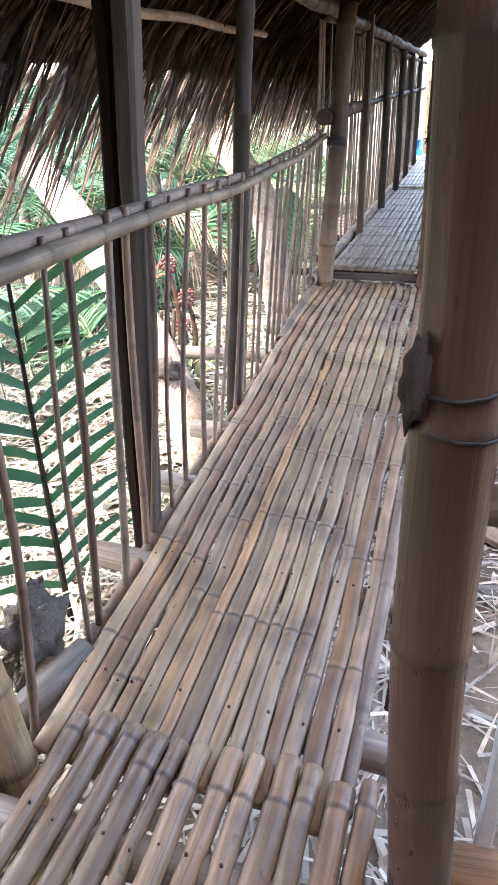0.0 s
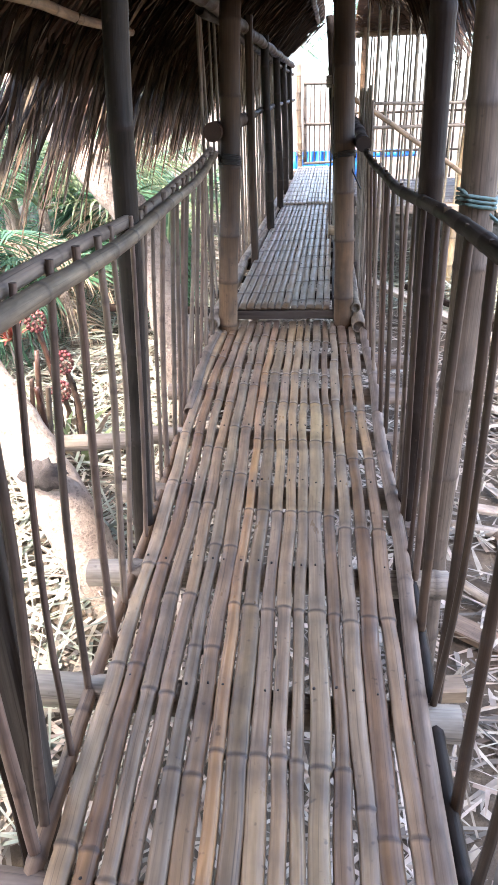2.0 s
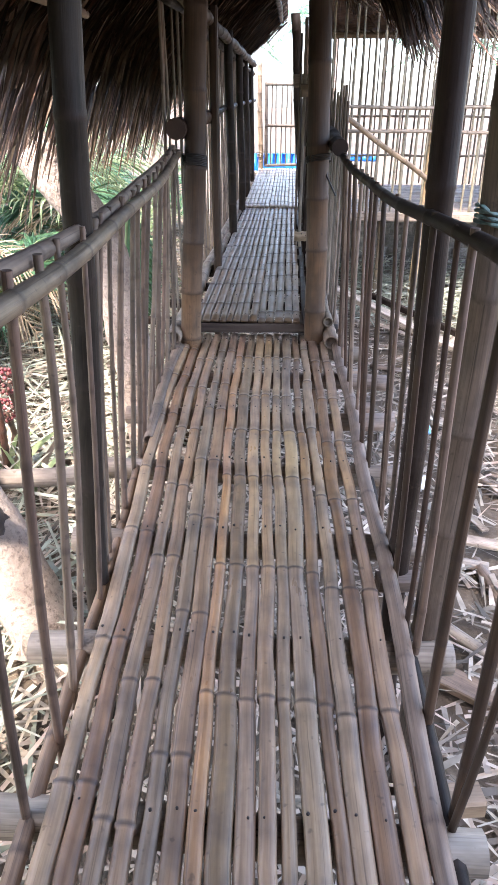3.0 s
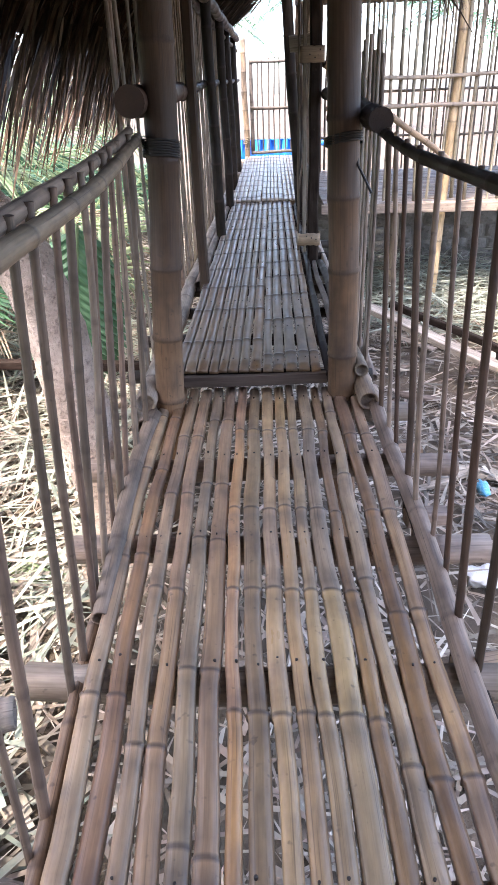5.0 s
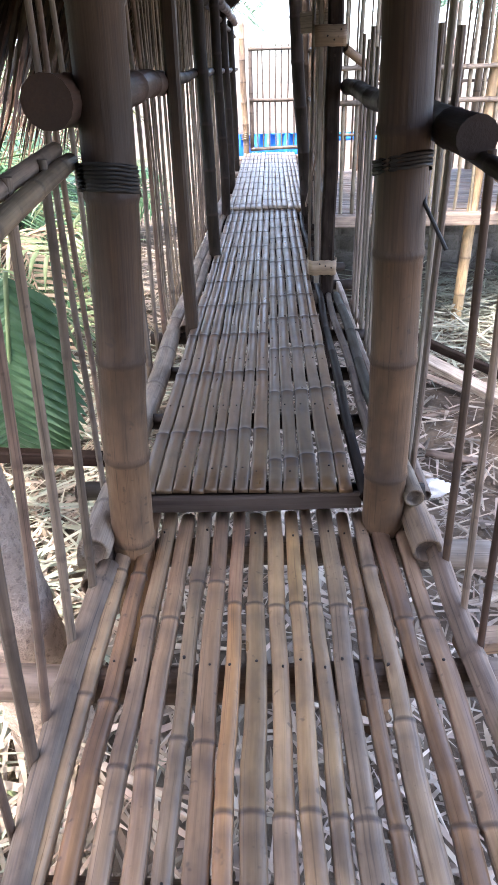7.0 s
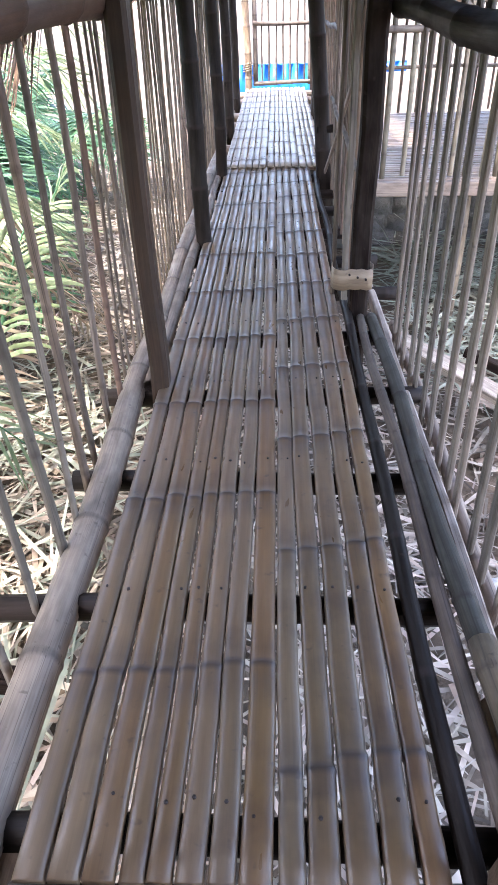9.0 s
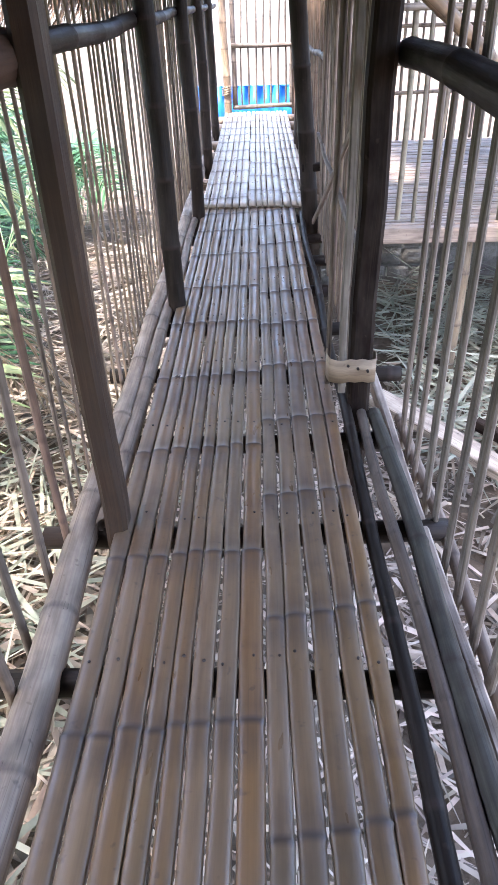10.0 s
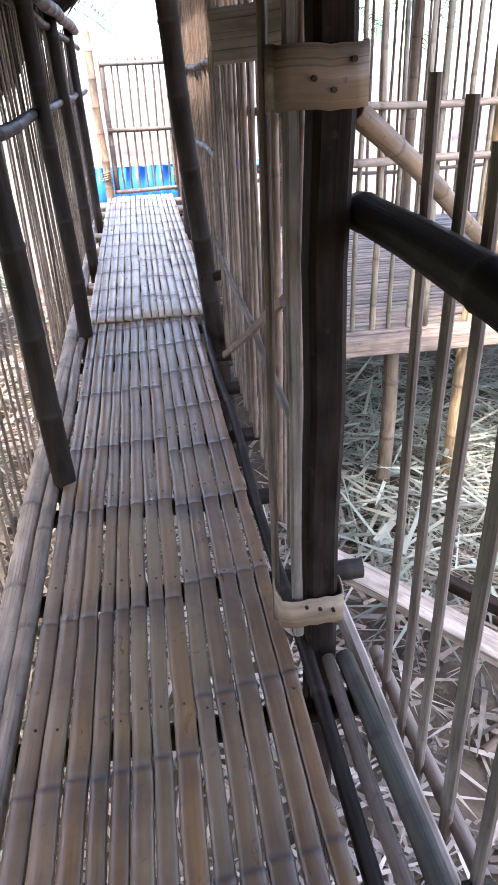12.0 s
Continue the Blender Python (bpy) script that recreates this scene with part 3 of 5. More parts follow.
def railing(line, foot_x, foot_z, ys, label, seed, mat, r, bar=(0.007, 0.0125), top=0.008, pair=False, sticks=None):
    """A bamboo handrail with thin sticks standing through it."""
    rng = random.Random(seed)
    rail = thing("handrail", (foot_x(line[0][1]), line[0][1], foot_z), label, "handrail")
    if pair:
        part("top_rail", pole(Build(), [(x + 0.014, y, z - 0.013) for x, y, z in line], 0.021, 0.019, rng, 0.27, 12, 0.004), mat, rail, "pale split bamboo rail")
        part("top_rail", pole(Build(), [(x - 0.022, y, z + 0.013) for x, y, z in line], 0.019, 0.017, rng, 0.31, 12, 0.004), STICK, rail, "dark split bamboo rail behind the stick tops")
    else:
        part("top_rail", pole(Build(), line, r, r * 0.9, rng, 0.27, 12, 0.004), mat, rail, "split bamboo rail with notches")
    for y in ys:
        y += rng.uniform(-0.045, 0.045)
        p = on_line(line, y)
        tilt = rng.uniform(-0.05, 0.05)
        rr = rng.uniform(*bar)
        q = Vector((foot_x(y) + rng.uniform(-0.012, 0.012), y + tilt, foot_z + rng.uniform(-0.1, 0.0)))
        head = p + Vector((rng.uniform(-0.006, 0.006), 0, r + rng.uniform(-0.6, 0.7) * top))
        mid = q.lerp(head, rng.uniform(0.35, 0.65)) + Vector((rng.uniform(-0.015, 0.015), rng.uniform(-0.018, 0.018), 0))
        part("baluster", pole(Build(), [q, mid, head], rr * 1.1, rr * 0.9, rng, 0.26, 7, 0.003), rng.choice(sticks or (STICK,)), rail)
    part("bottom_rail", pole(Build(), [(foot_x(y), y, foot_z) for y in (line[0][1] + 0.3, (line[0][1] + line[-1][1]) / 2, line[-1][1] - 0.05)], 0.022, 0.018, rng, 0.3, 8), mat, rail)
    return rail


railing(LRAIL, lambda y: left_edge(y) - 0.035, -0.045, [0.75, 1.0, 1.2, 1.36, 1.5, 1.66] + [y for y in np.arange(1.86, 5.0, 0.15)], "dry bamboo handrail with thin crooked sticks beside the floor", 11, RAIL_TAN, 0.027, pair=True)
railing(RRAIL, lambda y: 0.575 - 0.012 * y, -0.06, [y for y in np.arange(1.4, 5.1, 0.17)], "dark bamboo handrail with thin leaning sticks", 12, POLE_DARK, 0.019, (0.007, 0.0125), sticks=(STICK, POLE_MID, POLE_MID))
solo("edge_pole", pole(Build(), [(0.505, 0.5, -0.04), (0.508, 1.3, -0.02), (0.512, 3.0, -0.004), (0.495, 5.2, 0.0)], 0.018, 0.03, random.Random(5), 0.4, 12), STICK, "round bamboo pole along the floor edge", "pole")
post("bamboo_post", 0.645, 2.86, -0.95, 2.0, 0.048, STICK, "dry bamboo post tied to the handrail with teal cord", (0.0, 0), seed=51)
post("bamboo_post", 0.572, 3.04, -0.95, 2.0, 0.036, POLE_DARK, "dark slender post inside the handrail", (-0.02, 0), seed=52)
solo("bamboo_post", pole(Build(), [(0.72, 0.80, -1.0), (0.665, 0.87, 0.0), (0.59, 0.93, 1.6), (0.57, 0.95, 2.2)], 0.058, 0.058, random.Random(9), 0.36, 18), POLE_BROWN, "glossy reddish-brown bamboo post bound with a dark rag", "post")

# ---- left wall of the second floor ----
def lath_wall(name, label, x, y0, y1, z0, z1, gap, seed):
    """A row of flat split laths, uneven at their tops."""
    rng = random.Random(seed)
    wall = thing(name, (x, y0, z0), label, "wall", kind="structure")
    y = y0
    while y < y1:
        q = rng.uniform(-0.02, 0.02)
        part("lath", beam(Build(), (x + rng.uniform(-0.006, 0.006), y, z0 + rng.uniform(-0.05, 0.02)), (x + rng.uniform(-0.008, 0.008), y + q, z1 + rng.uniform(-0.07, 0.05)), 0.014, rng.uniform(0.026, 0.038), rng, 0.004, 0.003), rng.choice((LATH_GREY, LATH_GREY, POLE_GREY)), wall)
        y += gap * rng.uniform(0.8, 1.25)
    part("bottom_rail", pole(Build(), [(x + 0.02, y0 - 0.1, 0.0), (x + 0.02, y1 + 0.05, 0.02)], 0.02, 0.018, rng, 0.36, 10), POLE_GREY, wall)


def stick_wall(name, label, x_of, y0, y1, z0, z1, gap, seed, rails, mat=STICK, rail_mat=POLE_DARK, size=(0.007, 0.012), rail_r=0.03, sway=0.02, mixed_mats=()):
    """A screen of upright thin sticks tied to cross rails."""
    rng = random.Random(seed)
    wall = thing(name, (x_of(y0), y0, z0), label, "wall", kind="structure")
    y = y0
    while y < y1:
        rr = rng.uniform(*size)
        a = Vector((x_of(y), y + rng.uniform(-sway, sway), z0 + rng.uniform(-0.05, 0.02)))
        c = Vector((x_of(y) + 0.0, y + rng.uniform(-sway, sway), z1 + rng.uniform(-0.06, 0.05)))
        m = a.lerp(c, 0.5) + Vector((rng.uniform(-0.008, 0.008), rng.uniform(-0.01, 0.01), 0))
        part("stick", pole(Build(), [a, m, c], rr, rr * 0.85, rng, 0.3, 6, 0.003), rng.choice(mixed_mats) if mixed_mats else mat, wall)
        y += gap * rng.uniform(0.75, 1.3)
    for z, dx, r in rails:
        part("rail", pole(Build(), [(x_of(y0) + dx, y0 - 0.05, z), (x_of(y1) + dx, y1 + 0.05, z + 0.02)], r, r * 0.92, rng, 0.36, 10), rail_mat, wall)
    return wall


stick_wall("wall_west_1", "widely set crooked bamboo sticks under a thick rail", lambda y: -0.53 - 0.02 * math.sin(y * 7), 5.3, 6.8, -0.05, 1.85, 0.15, 60, [(1.78, 0.03, 0.028)], size=(0.0095, 0.0135), sway=0.05, mixed_mats=(STICK, STICK, LATH_GREY))
stick_wall("wall_west", "airy screen of thin bamboo sticks on dark rails", lambda y: -0.53, 6.88, 14.8, -0.02, 1.85, 0.09, 61, [(1.78, 0.03, 0.028)], size=(0.0055, 0.0095), mixed_mats=(STICK, LATH, POLE_GREY, POLE_GREY))
solo("rail_log", pole(Build(), [(-0.405, 4.98, 1.16), (-0.45, 6.88, 1.205)], 0.052, 0.047, random.Random(8), 0.42, 14, hollow=False), POLE_MID, "thick stained bamboo rail with a rough sawn end", "rail")
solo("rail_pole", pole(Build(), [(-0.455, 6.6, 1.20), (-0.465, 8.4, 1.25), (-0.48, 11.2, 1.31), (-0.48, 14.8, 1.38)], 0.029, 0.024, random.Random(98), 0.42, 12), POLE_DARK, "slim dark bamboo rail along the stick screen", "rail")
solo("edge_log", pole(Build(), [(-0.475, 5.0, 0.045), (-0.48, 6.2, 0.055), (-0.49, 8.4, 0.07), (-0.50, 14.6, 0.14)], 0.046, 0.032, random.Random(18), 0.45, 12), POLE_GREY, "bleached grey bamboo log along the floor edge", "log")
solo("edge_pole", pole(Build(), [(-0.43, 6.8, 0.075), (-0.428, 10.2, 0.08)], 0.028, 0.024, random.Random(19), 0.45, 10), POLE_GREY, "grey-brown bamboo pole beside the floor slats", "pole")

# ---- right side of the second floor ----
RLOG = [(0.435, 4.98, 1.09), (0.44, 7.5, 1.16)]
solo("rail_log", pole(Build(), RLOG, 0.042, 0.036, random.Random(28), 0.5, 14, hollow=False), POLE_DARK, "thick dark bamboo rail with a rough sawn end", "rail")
for i, (x, r) in enumerate(((0.308, 0.02), (0.362, 0.019), (0.412, 0.027))):
    solo("edge_pole", pole(Build(), [(x + 0.02 * (i > 0), 5.24, 0.075), (x, 7.4 if i else 10.2, 0.075)], r, r * 0.9, random.Random(70 + i), 0.42, 10), (POLE_DARK, STICK, POLE_MOSSY)[i], ("blackened round bamboo pole beside the floor slats", "brown round bamboo pole beside the floor slats", "mottled dark green-grey pole along the floor edge")[i], "pole", "poles along the floor edge")
solo("edge_board", beam(Build(), (0.465, 5.3, 0.03), (0.445, 10.1, 0.03), 0.03, 0.06, random.Random(4)), LOG_PALE, "pale split board along the floor edge", "board")
lath_wall("wall_east", "row of flat upright bamboo laths on a thick rail", 0.50, 5.45, 7.4, -0.05, 1.36, 0.12, 63)
stick_wall("wall_east_2", "dense screen of upright bamboo laths", lambda y: 0.37 + 0.022 * (y - 7.6), 7.58, 9.9, 0.06, 1.9, 0.066, 64, [(0.6, -0.025, 0.012), (1.30, 0.03, 0.012)], LATH, STICK, (0.006, 0.014), sway=0.05, mixed_mats=(LATH, LATH, POLE_GREY, STICK, STICK))
stick_wall("wall_east_3", "airy screen of bamboo sticks near the gate", lambda y: 0.50, 10.1, 14.8, 0.0, 2.0, 0.075, 65, [(1.0, 0, 0.025), (1.5, 0, 0.025)])

# ---- gate ----
def build_gate():
    rng = random.Random(77)
    g = thing("gate", (0.1, 14.95, 0.26), "closed gate of thin weathered grey bamboo bars in a pole frame", "gate")
    x0, x1, y = -0.265, 0.475, 14.95
    for x in (x0, x1):
        part("stile", pole(Build(), [(x, y, 0.25), (x - 0.01, y, 1.68)], 0.034, 0.031, rng, 0.3, 8), GATE_GREY, g)
    for z in (0.28, 0.96, 1.64):
        part("crossbar", pole(Build(), [(x0 - 0.03, y - 0.03, z), (x1 + 0.03, y - 0.03, z)], 0.027, 0.025, rng, 0.25, 8), GATE_GREY, g)
    for i in range(7):
        x = x0 + (x1 - x0) * (i + 0.9) / 7.8
        part("bar", pole(Build(), [(x, y, 0.27), (x + rng.uniform(-0.015, 0.015), y, 1.70)], 0.0125, 0.011, rng, 0.28, 7), GATE_GREY, g)


build_gate()
b = Build()
rng = random.Random(5)
n = 60
vv = []
for i in range(n + 1):
    x = -0.9 + 3.0 * i / n
    d = 0.03 * math.sin(i * 1.7) + rng.uniform(-0.012, 0.012)
    foot = -0.3 if x < 0.9 else 0.22
    for z, k in ((foot, 1), (max(0.1, foot + 0.05), 1.3), (0.37, 0.8), (0.35 + rng.uniform(-0.01, 0.01), 0.3)):
        vv.append((x, 16.9 + d * k, z))
ff = [(i * 4 + a, (i + 1) * 4 + a, (i + 1) * 4 + a + 1, i * 4 + a + 1) for i in range(n) for a in range(3)]
tarp = solo("tarpaulin", b.add(vv, ff), BLUE, "bright blue tarpaulin sheet hung low behind the gate", "tarpaulin")
sm = tarp.modifiers.new("thick", "SOLIDIFY")
sm.thickness = 0.004

# ---- roof ----
def roof_sheet(name, label, prof, y0, y1, seed, fringe, per_m, mat=None, blade=(0.35, 0.75), droop=0.12, skip=0.0, thick=1.2):
    """Thatch on a slope: a thin uneven underlay, and overlapping palm blades that hang past the eave."""
    rng = random.Random(seed)
    roof = thing(name, (prof[0][0], y0, prof[0][1]), label, "roof", kind="structure")
    b = Build()
    n = max(2, round((y1 - y0) / 0.25))
    top = [(x, z + 0.05) for x, z in prof]
    verts = [(x, y0 + (y1 - y0) * i / n, z + 0.02 * noise.noise((x * 4, i * 0.7, seed))) for i in range(n + 1) for x, z in top]
    verts += [(x, y, z + 0.05) for x, y, z in verts]
    k, h = len(top), (n + 1) * len(top)
    faces = []
    for i in range(n):
        for a in range(k - 1):
            q = (i * k + a, i * k + a + 1, (i + 1) * k + a + 1, (i + 1) * k + a)
            faces += [q, tuple(j + h for j in q[::-1])]
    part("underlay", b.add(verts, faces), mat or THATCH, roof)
    pts = [Vector((x, 0, z)) for x, z in prof]
    lens = [(pts[i + 1] - pts[i]).length for i in range(len(pts) - 1)]
    tot = sum(lens)

    def at(s):
        for i, l in enumerate(lens):
            if s <= l or i == len(lens) - 1:
                return pts[i] + (pts[i + 1] - pts[i]) * (s / l), (pts[i + 1] - pts[i]).normalized()
            s -= l

    def place(r):
        p, d = at(r.uniform(0, tot))
        y = r.uniform(y0, y1)
        d = d + Vector((0, r.gauss(-0.7, 0.28), r.uniform(-0.12, 0.02)))
        return (p.x, y, p.z + r.uniform(-0.03, 0.03)), d, r.uniform(*blade), r.uniform(0.012, 0.032), r.uniform(0, droop)
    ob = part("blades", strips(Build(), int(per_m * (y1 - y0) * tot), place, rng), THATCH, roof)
    ob["kind"] = "stuff"
    if fringe:
        def hang(r):
            p, d = at(tot - r.uniform(0, 0.3))
            y = r.uniform(y0, y1)
            if noise.noise((y * 2.3, seed, 0)) < -0.25 and r.random() < skip:
                return None
            d = Vector((d.x * 0.55, r.gauss(-1.05, 0.32), d.z - 0.2))
            return (p.x, y, p.z + r.uniform(-0.02, 0.03)), d, r.uniform(0.4, 1.0) * fringe, r.uniform(0.008, 0.028), r.uniform(0, 0.15)
        ob = part("eave_fringe", strips(Build(), int(per_m * thick * (y1 - y0)), hang, rng), [THATCH], roof)
        ob["kind"] = "stuff"
    return roof


roof_sheet("roof_1", "low brown palm-thatch eave with ragged hanging blades", [(-0.05, 2.38), (-0.6, 1.95), (-0.85, 1.66), (-0.98, 1.38)], -2.0, 8.4, 91, 0.8, 230, skip=0.8, thick=0.48)
roof_sheet("roof_2", "palm-thatch roof slope over the stick screen", [(0.1, 2.49), (-0.15, 2.3), (-0.6, 1.97), (-0.98, 1.68)], 5.6, 8.6, 92, 0.25, 190)
roof_sheet("roof_6", "palm-thatch roof slope with a low ragged eave", [(0.1, 2.49), (-0.15, 2.3), (-0.6, 1.97), (-1.0, 1.64), (-1.16, 1.5)], 8.6, 13.7, 97, 0.33, 190)
roof_sheet("roof_3", "palm-thatch roof slope over the open side of the walkway", [(-0.02, 2.42), (0.5, 2.22), (0.8, 2.04), (1.0, 1.86)], 3.3, 7.4, 93, 0.48, 200, thick=0.7)
roof_sheet("roof_4", "higher palm-thatch roof slope beside the hut", [(0.12, 2.52), (0.45, 2.4), (0.8, 2.27)], 7.3, 9.5, 94, 0.2, 190, thick=0.5)
# Out of view; added to keep the overhead sky off floor and post tops.
roof_sheet("roof_unseen", "unseen palm-thatch roof slope added over the start to block overhead sky", [(-0.05, 2.44), (0.3, 2.32), (0.6, 2.2)], -2.1, 3.4, 96, 0.14, 160, thick=0.5)
PURLINS = [((-0.5, -1.6, 1.50), (-0.72, 2.5, 1.60), (-0.82, 5.0, 1.66), 0.022), ((-0.42, -1.6, 1.78), (-0.42, 5.0, 1.80), (-0.42, 13.6, 1.88), 0.045),
           ((0.38, -1.6, 2.15), (0.38, 5.0, 2.17), (0.42, 12.7, 2.2), 0.045), ((0.0, -1.6, 2.33), (0.0, 6, 2.36), (0.0, 12.7, 2.4), 0.04)]
for i, (p, q, s, r) in enumerate(PURLINS):
    solo("purlin", pole(Build(), [p, q, s], r, r * 0.9, random.Random(200 + i), 0.33, 10), (POLE, POLE_MID, POLE_DARK, POLE_DARK)[i], "long bamboo roof pole under the thatch", "roof pole", "roof poles")

# ---- the raised hut on the right ----
ZP = 0.17
def build_hut_floor():
    rng = random.Random(31)
    fl = thing("floor_5", (2.5, 9.4, ZP), "pale slatted bamboo platform of the raised hut", "floor", kind="structure")
    y = 9.42
    while y < 12.6:
        part("slat", beam(Build(), (0.58, y, ZP), (4.4, y + rng.uniform(-0.01, 0.01), ZP + rng.uniform(-0.004, 0.004)), 0.05, 0.012, rng, 0.004), POLE_GREY, fl)
        y += rng.uniform(0.058, 0.07)
    for x in (0.8, 1.6, 2.4, 3.2, 4.0):
        part("joist", pole(Build(), [(x, 9.42, ZP - 0.055), (x, 12.7, ZP - 0.055)], 0.04, 0.04, rng, 0.4, 8), POLE_DARK, fl)
    part("front_beam", beam(Build(), (0.55, 9.36, ZP - 0.03), (4.5, 9.36, ZP - 0.05), 0.05, 0.09, rng), POLE_GREY, fl)


build_hut_floor()
def x_wall(name, label, y, x0, x1, z0, z1, gap, seed, rails, mat, size):
    rng = random.Random(seed)
    wall = thing(name, (x0, y, z0), label, "wall", kind="structure")
    x = x0
    while x < x1:
        rr = rng.uniform(*size)
        part("stick", pole(Build(), [(x, y, z0 + rng.uniform(-0.03, 0.03)), (x + rng.uniform(-0.03, 0.03), y, z1 + rng.uniform(-0.05, 0.05))], rr, rr * 0.85, rng, 0.3, 6, 0.004), mat, wall)
        x += gap * rng.uniform(0.75, 1.3)
    for z, r in rails:
        part("rail", pole(Build(), [(x0 - 0.05, y - 0.03, z), (x1 + 0.05, y - 0.03, z)], r, r * 0.9, rng, 0.34, 8), POLE_GREY, wall)


x_wall("wall_hut_front", "screen of pale upright bamboo sticks on cross poles", 9.5, 0.62, 4.4, ZP, 2.45, 0.105, 81, [(1.03, 0.02), (1.27, 0.018)], LATH_MOSS, (0.012, 0.019))
x_wall("wall_hut_back", "far screen of upright bamboo sticks on cross poles", 12.6, 0.62, 4.4, ZP, 2.3, 0.085, 82, [(0.6, 0.018), (1.15, 0.018), (2.2, 0.03)], STICK, (0.011, 0.016))
post("bamboo_post", 1.77, 9.55, -1.2, 2.55, 0.05, POLE_YELLOW, "yellow bamboo post carrying the hut platform", (0.03, 0), seed=53)
post("bamboo_post", 1.30, 9.5, -1.1, 0.1, 0.045, RAIL_TAN, "short tan post under the hut platform", (0, 0), seed=54)
for x in (2.9, 4.3):
    post("bamboo_post", x, 9.5, -1.1, 2.5, 0.045, POLE, "bamboo post carrying the hut platform", (0, 0), seed=55)
for x in (0.7, 2.5, 4.3):
    post("bamboo_post", x, 12.5, -1.1, 2.4, 0.045, POLE, "bamboo post at the back of the hut", (0, 0), seed=56)
solo("brace_pole", pole(Build(), [(0.42, 7.5, 1.34), (1.95, 9.32, 0.415)], 0.023, 0.028, random.Random(12), 0.35, 10), RAIL_TAN, "pale slanting bamboo brace", "pole")


def roof_hut():
    rng = random.Random(95)
    roof = thing("roof_hut", (2.5, 9.0, 1.75), "dark palm-thatch roof of the raised hut", "roof", kind="structure")
    verts, n = [], 16
    prof = [(8.5, 2.72), (9.8, 2.58), (11.2, 2.42), (12.6, 2.27), (13.1, 2.2)]
    for i in range(n + 1):
        for y, z in prof:
            verts.append((0.55 + 4.2 * i / n, y, z + 0.03 * noise.noise((i, y, 3))))
    h = len(verts)
    verts += [(x, y, z + 0.06) for x, y, z in verts]
    faces = []
    for i in range(n):
        for a in range(4):
            q = (i * 5 + a, i * 5 + a + 1, i * 5 + a + 6, i * 5 + a + 5)
            faces += [q, tuple(j + h for j in q[::-1])]
    part("underlay", Build().add(verts, faces), THATCH, roof)
    def place(r):
        s = r.random()
        y, z = 8.5 + 4.5 * s, 2.72 - 0.5 * s
        return (r.uniform(0.5, 4.75), y, z - 0.02), (r.gauss(0, 0.25), -0.95, -0.05), r.uniform(0.25, 0.5), r.uniform(0.012, 0.03), r.uniform(0, 0.08)
    ob = part("blades", strips(Build(), 1500, place, rng), THATCH, roof)
    ob["kind"] = "stuff"
    for z, y in ((2.55, 9.5), (2.2, 12.5)):
        part("purlin", pole(Build(), [(0.5, y, z), (4.7, y, z)], 0.04, 0.035, rng, 0.4, 10), POLE, roof)


roof_hut()


# ---- plain wall that closes the place behind the start ----
# Never in view; added to darken the camera-facing sides of the posts.
def back_wall():
    rng = random.Random(66)
    wall = thing("wall_south", (0, -2.1, -1.0), "unseen plain board wall added behind the start", "wall", kind="structure")
    for i in range(54):
        x = -4.0 + 8.6 * (i + 0.5) / 54
        part("board", beam(Build(), (x, -2.15, -1.0), (x, -2.15, 3.2), 0.156, 0.03, rng), POLE_MID, wall)


back_wall()


# Also out of view; added to keep sky light off the near right ground.
def side_wall():
    rng = random.Random(67)
    wall = thing("wall_south_east", (1.35, -2.1, -1.0), "unseen plain board wall added right of the start", "wall", kind="structure")
    for i in range(19):
        y = -2.05 + 3.0 * (i + 0.5) / 19
        part("board", beam(Build(), (1.35, y, -1.0), (1.35, y, 2.4), 0.03, 0.155, rng), POLE_MID, wall)


side_wall()


# ---- lashings, straps and boards on the walkway ----
def ring_cord(name, c, r, turns, mat, label, pitch=0.012, thick=0.006, tail=None, seed=0, tilt=0.2):
    rng = random.Random(seed)
    pts = []
    for i in range(int(turns * 12) + 1):
        a = i * math.pi / 6
        pts.append((c[0] + r * math.cos(a), c[1] + r * math.sin(a), c[2] + pitch * i / 12 + tilt * r * math.cos(a + seed)))
    if tail:
        pts += [(c[0] + tail[0] * 0.5, c[1] + tail[1] * 0.5, c[2] + tail[2] * 0.4), (c[0] + tail[0], c[1] + tail[1], c[2] + tail[2])]
    b = Build()
    line = [Vector(p) for p in pts]
    segs, verts = 5, []
    for i, p in enumerate(line):
        d = (line[min(i + 1, len(line) - 1)] - line[max(i - 1, 0)]).normalized()
        u = d.orthogonal().normalized()
        w = d.cross(u)
        for k in range(segs):
            t = 2 * math.pi * k / segs
            verts.append(p + (u * math.cos(t) + w * math.sin(t)) * thick * rng.uniform(0.8, 1.2))
    faces = [(i * segs + k, i * segs + (k + 1) % segs, (i + 1) * segs + (k + 1) % segs, (i + 1) * segs + k) for i in range(len(line) - 1) for k in range(segs)]
    return solo(name, b.add(verts, faces), mat, label, "cord")


ring_cord("lashing", (0.335, 5.2, 1.0), 0.066, 4.1, CORD, "black rubber strip wound round the thick post", 0.0085, 0.0048, (0.10, -0.09, -0.16), 1)
ring_cord("lashing", (-0.33, 5.1, 0.98), 0.066, 7, CORD, "black rubber strip wound round the thick post", 0.0085, 0.0048, None, 2)
ring_cord("lashing", (0.645, 2.86, 1.03), 0.051, 3.6, TEAL, "faded teal cord lashing round a post", 0.011, 0.005, (0.08, -0.06, -0.05), 3)
ring_cord("lashing", (0.625, 0.91, 0.93), 0.062, 1.3, CORD, "dark wire twisted round the brown post", 0.01, 0.004, None, 4)
ring_cord("lashing", (0.62, 0.91, 0.985), 0.062, 1.2, CORD, "dark wire twisted round the brown post", 0.01, 0.004, None, 5)
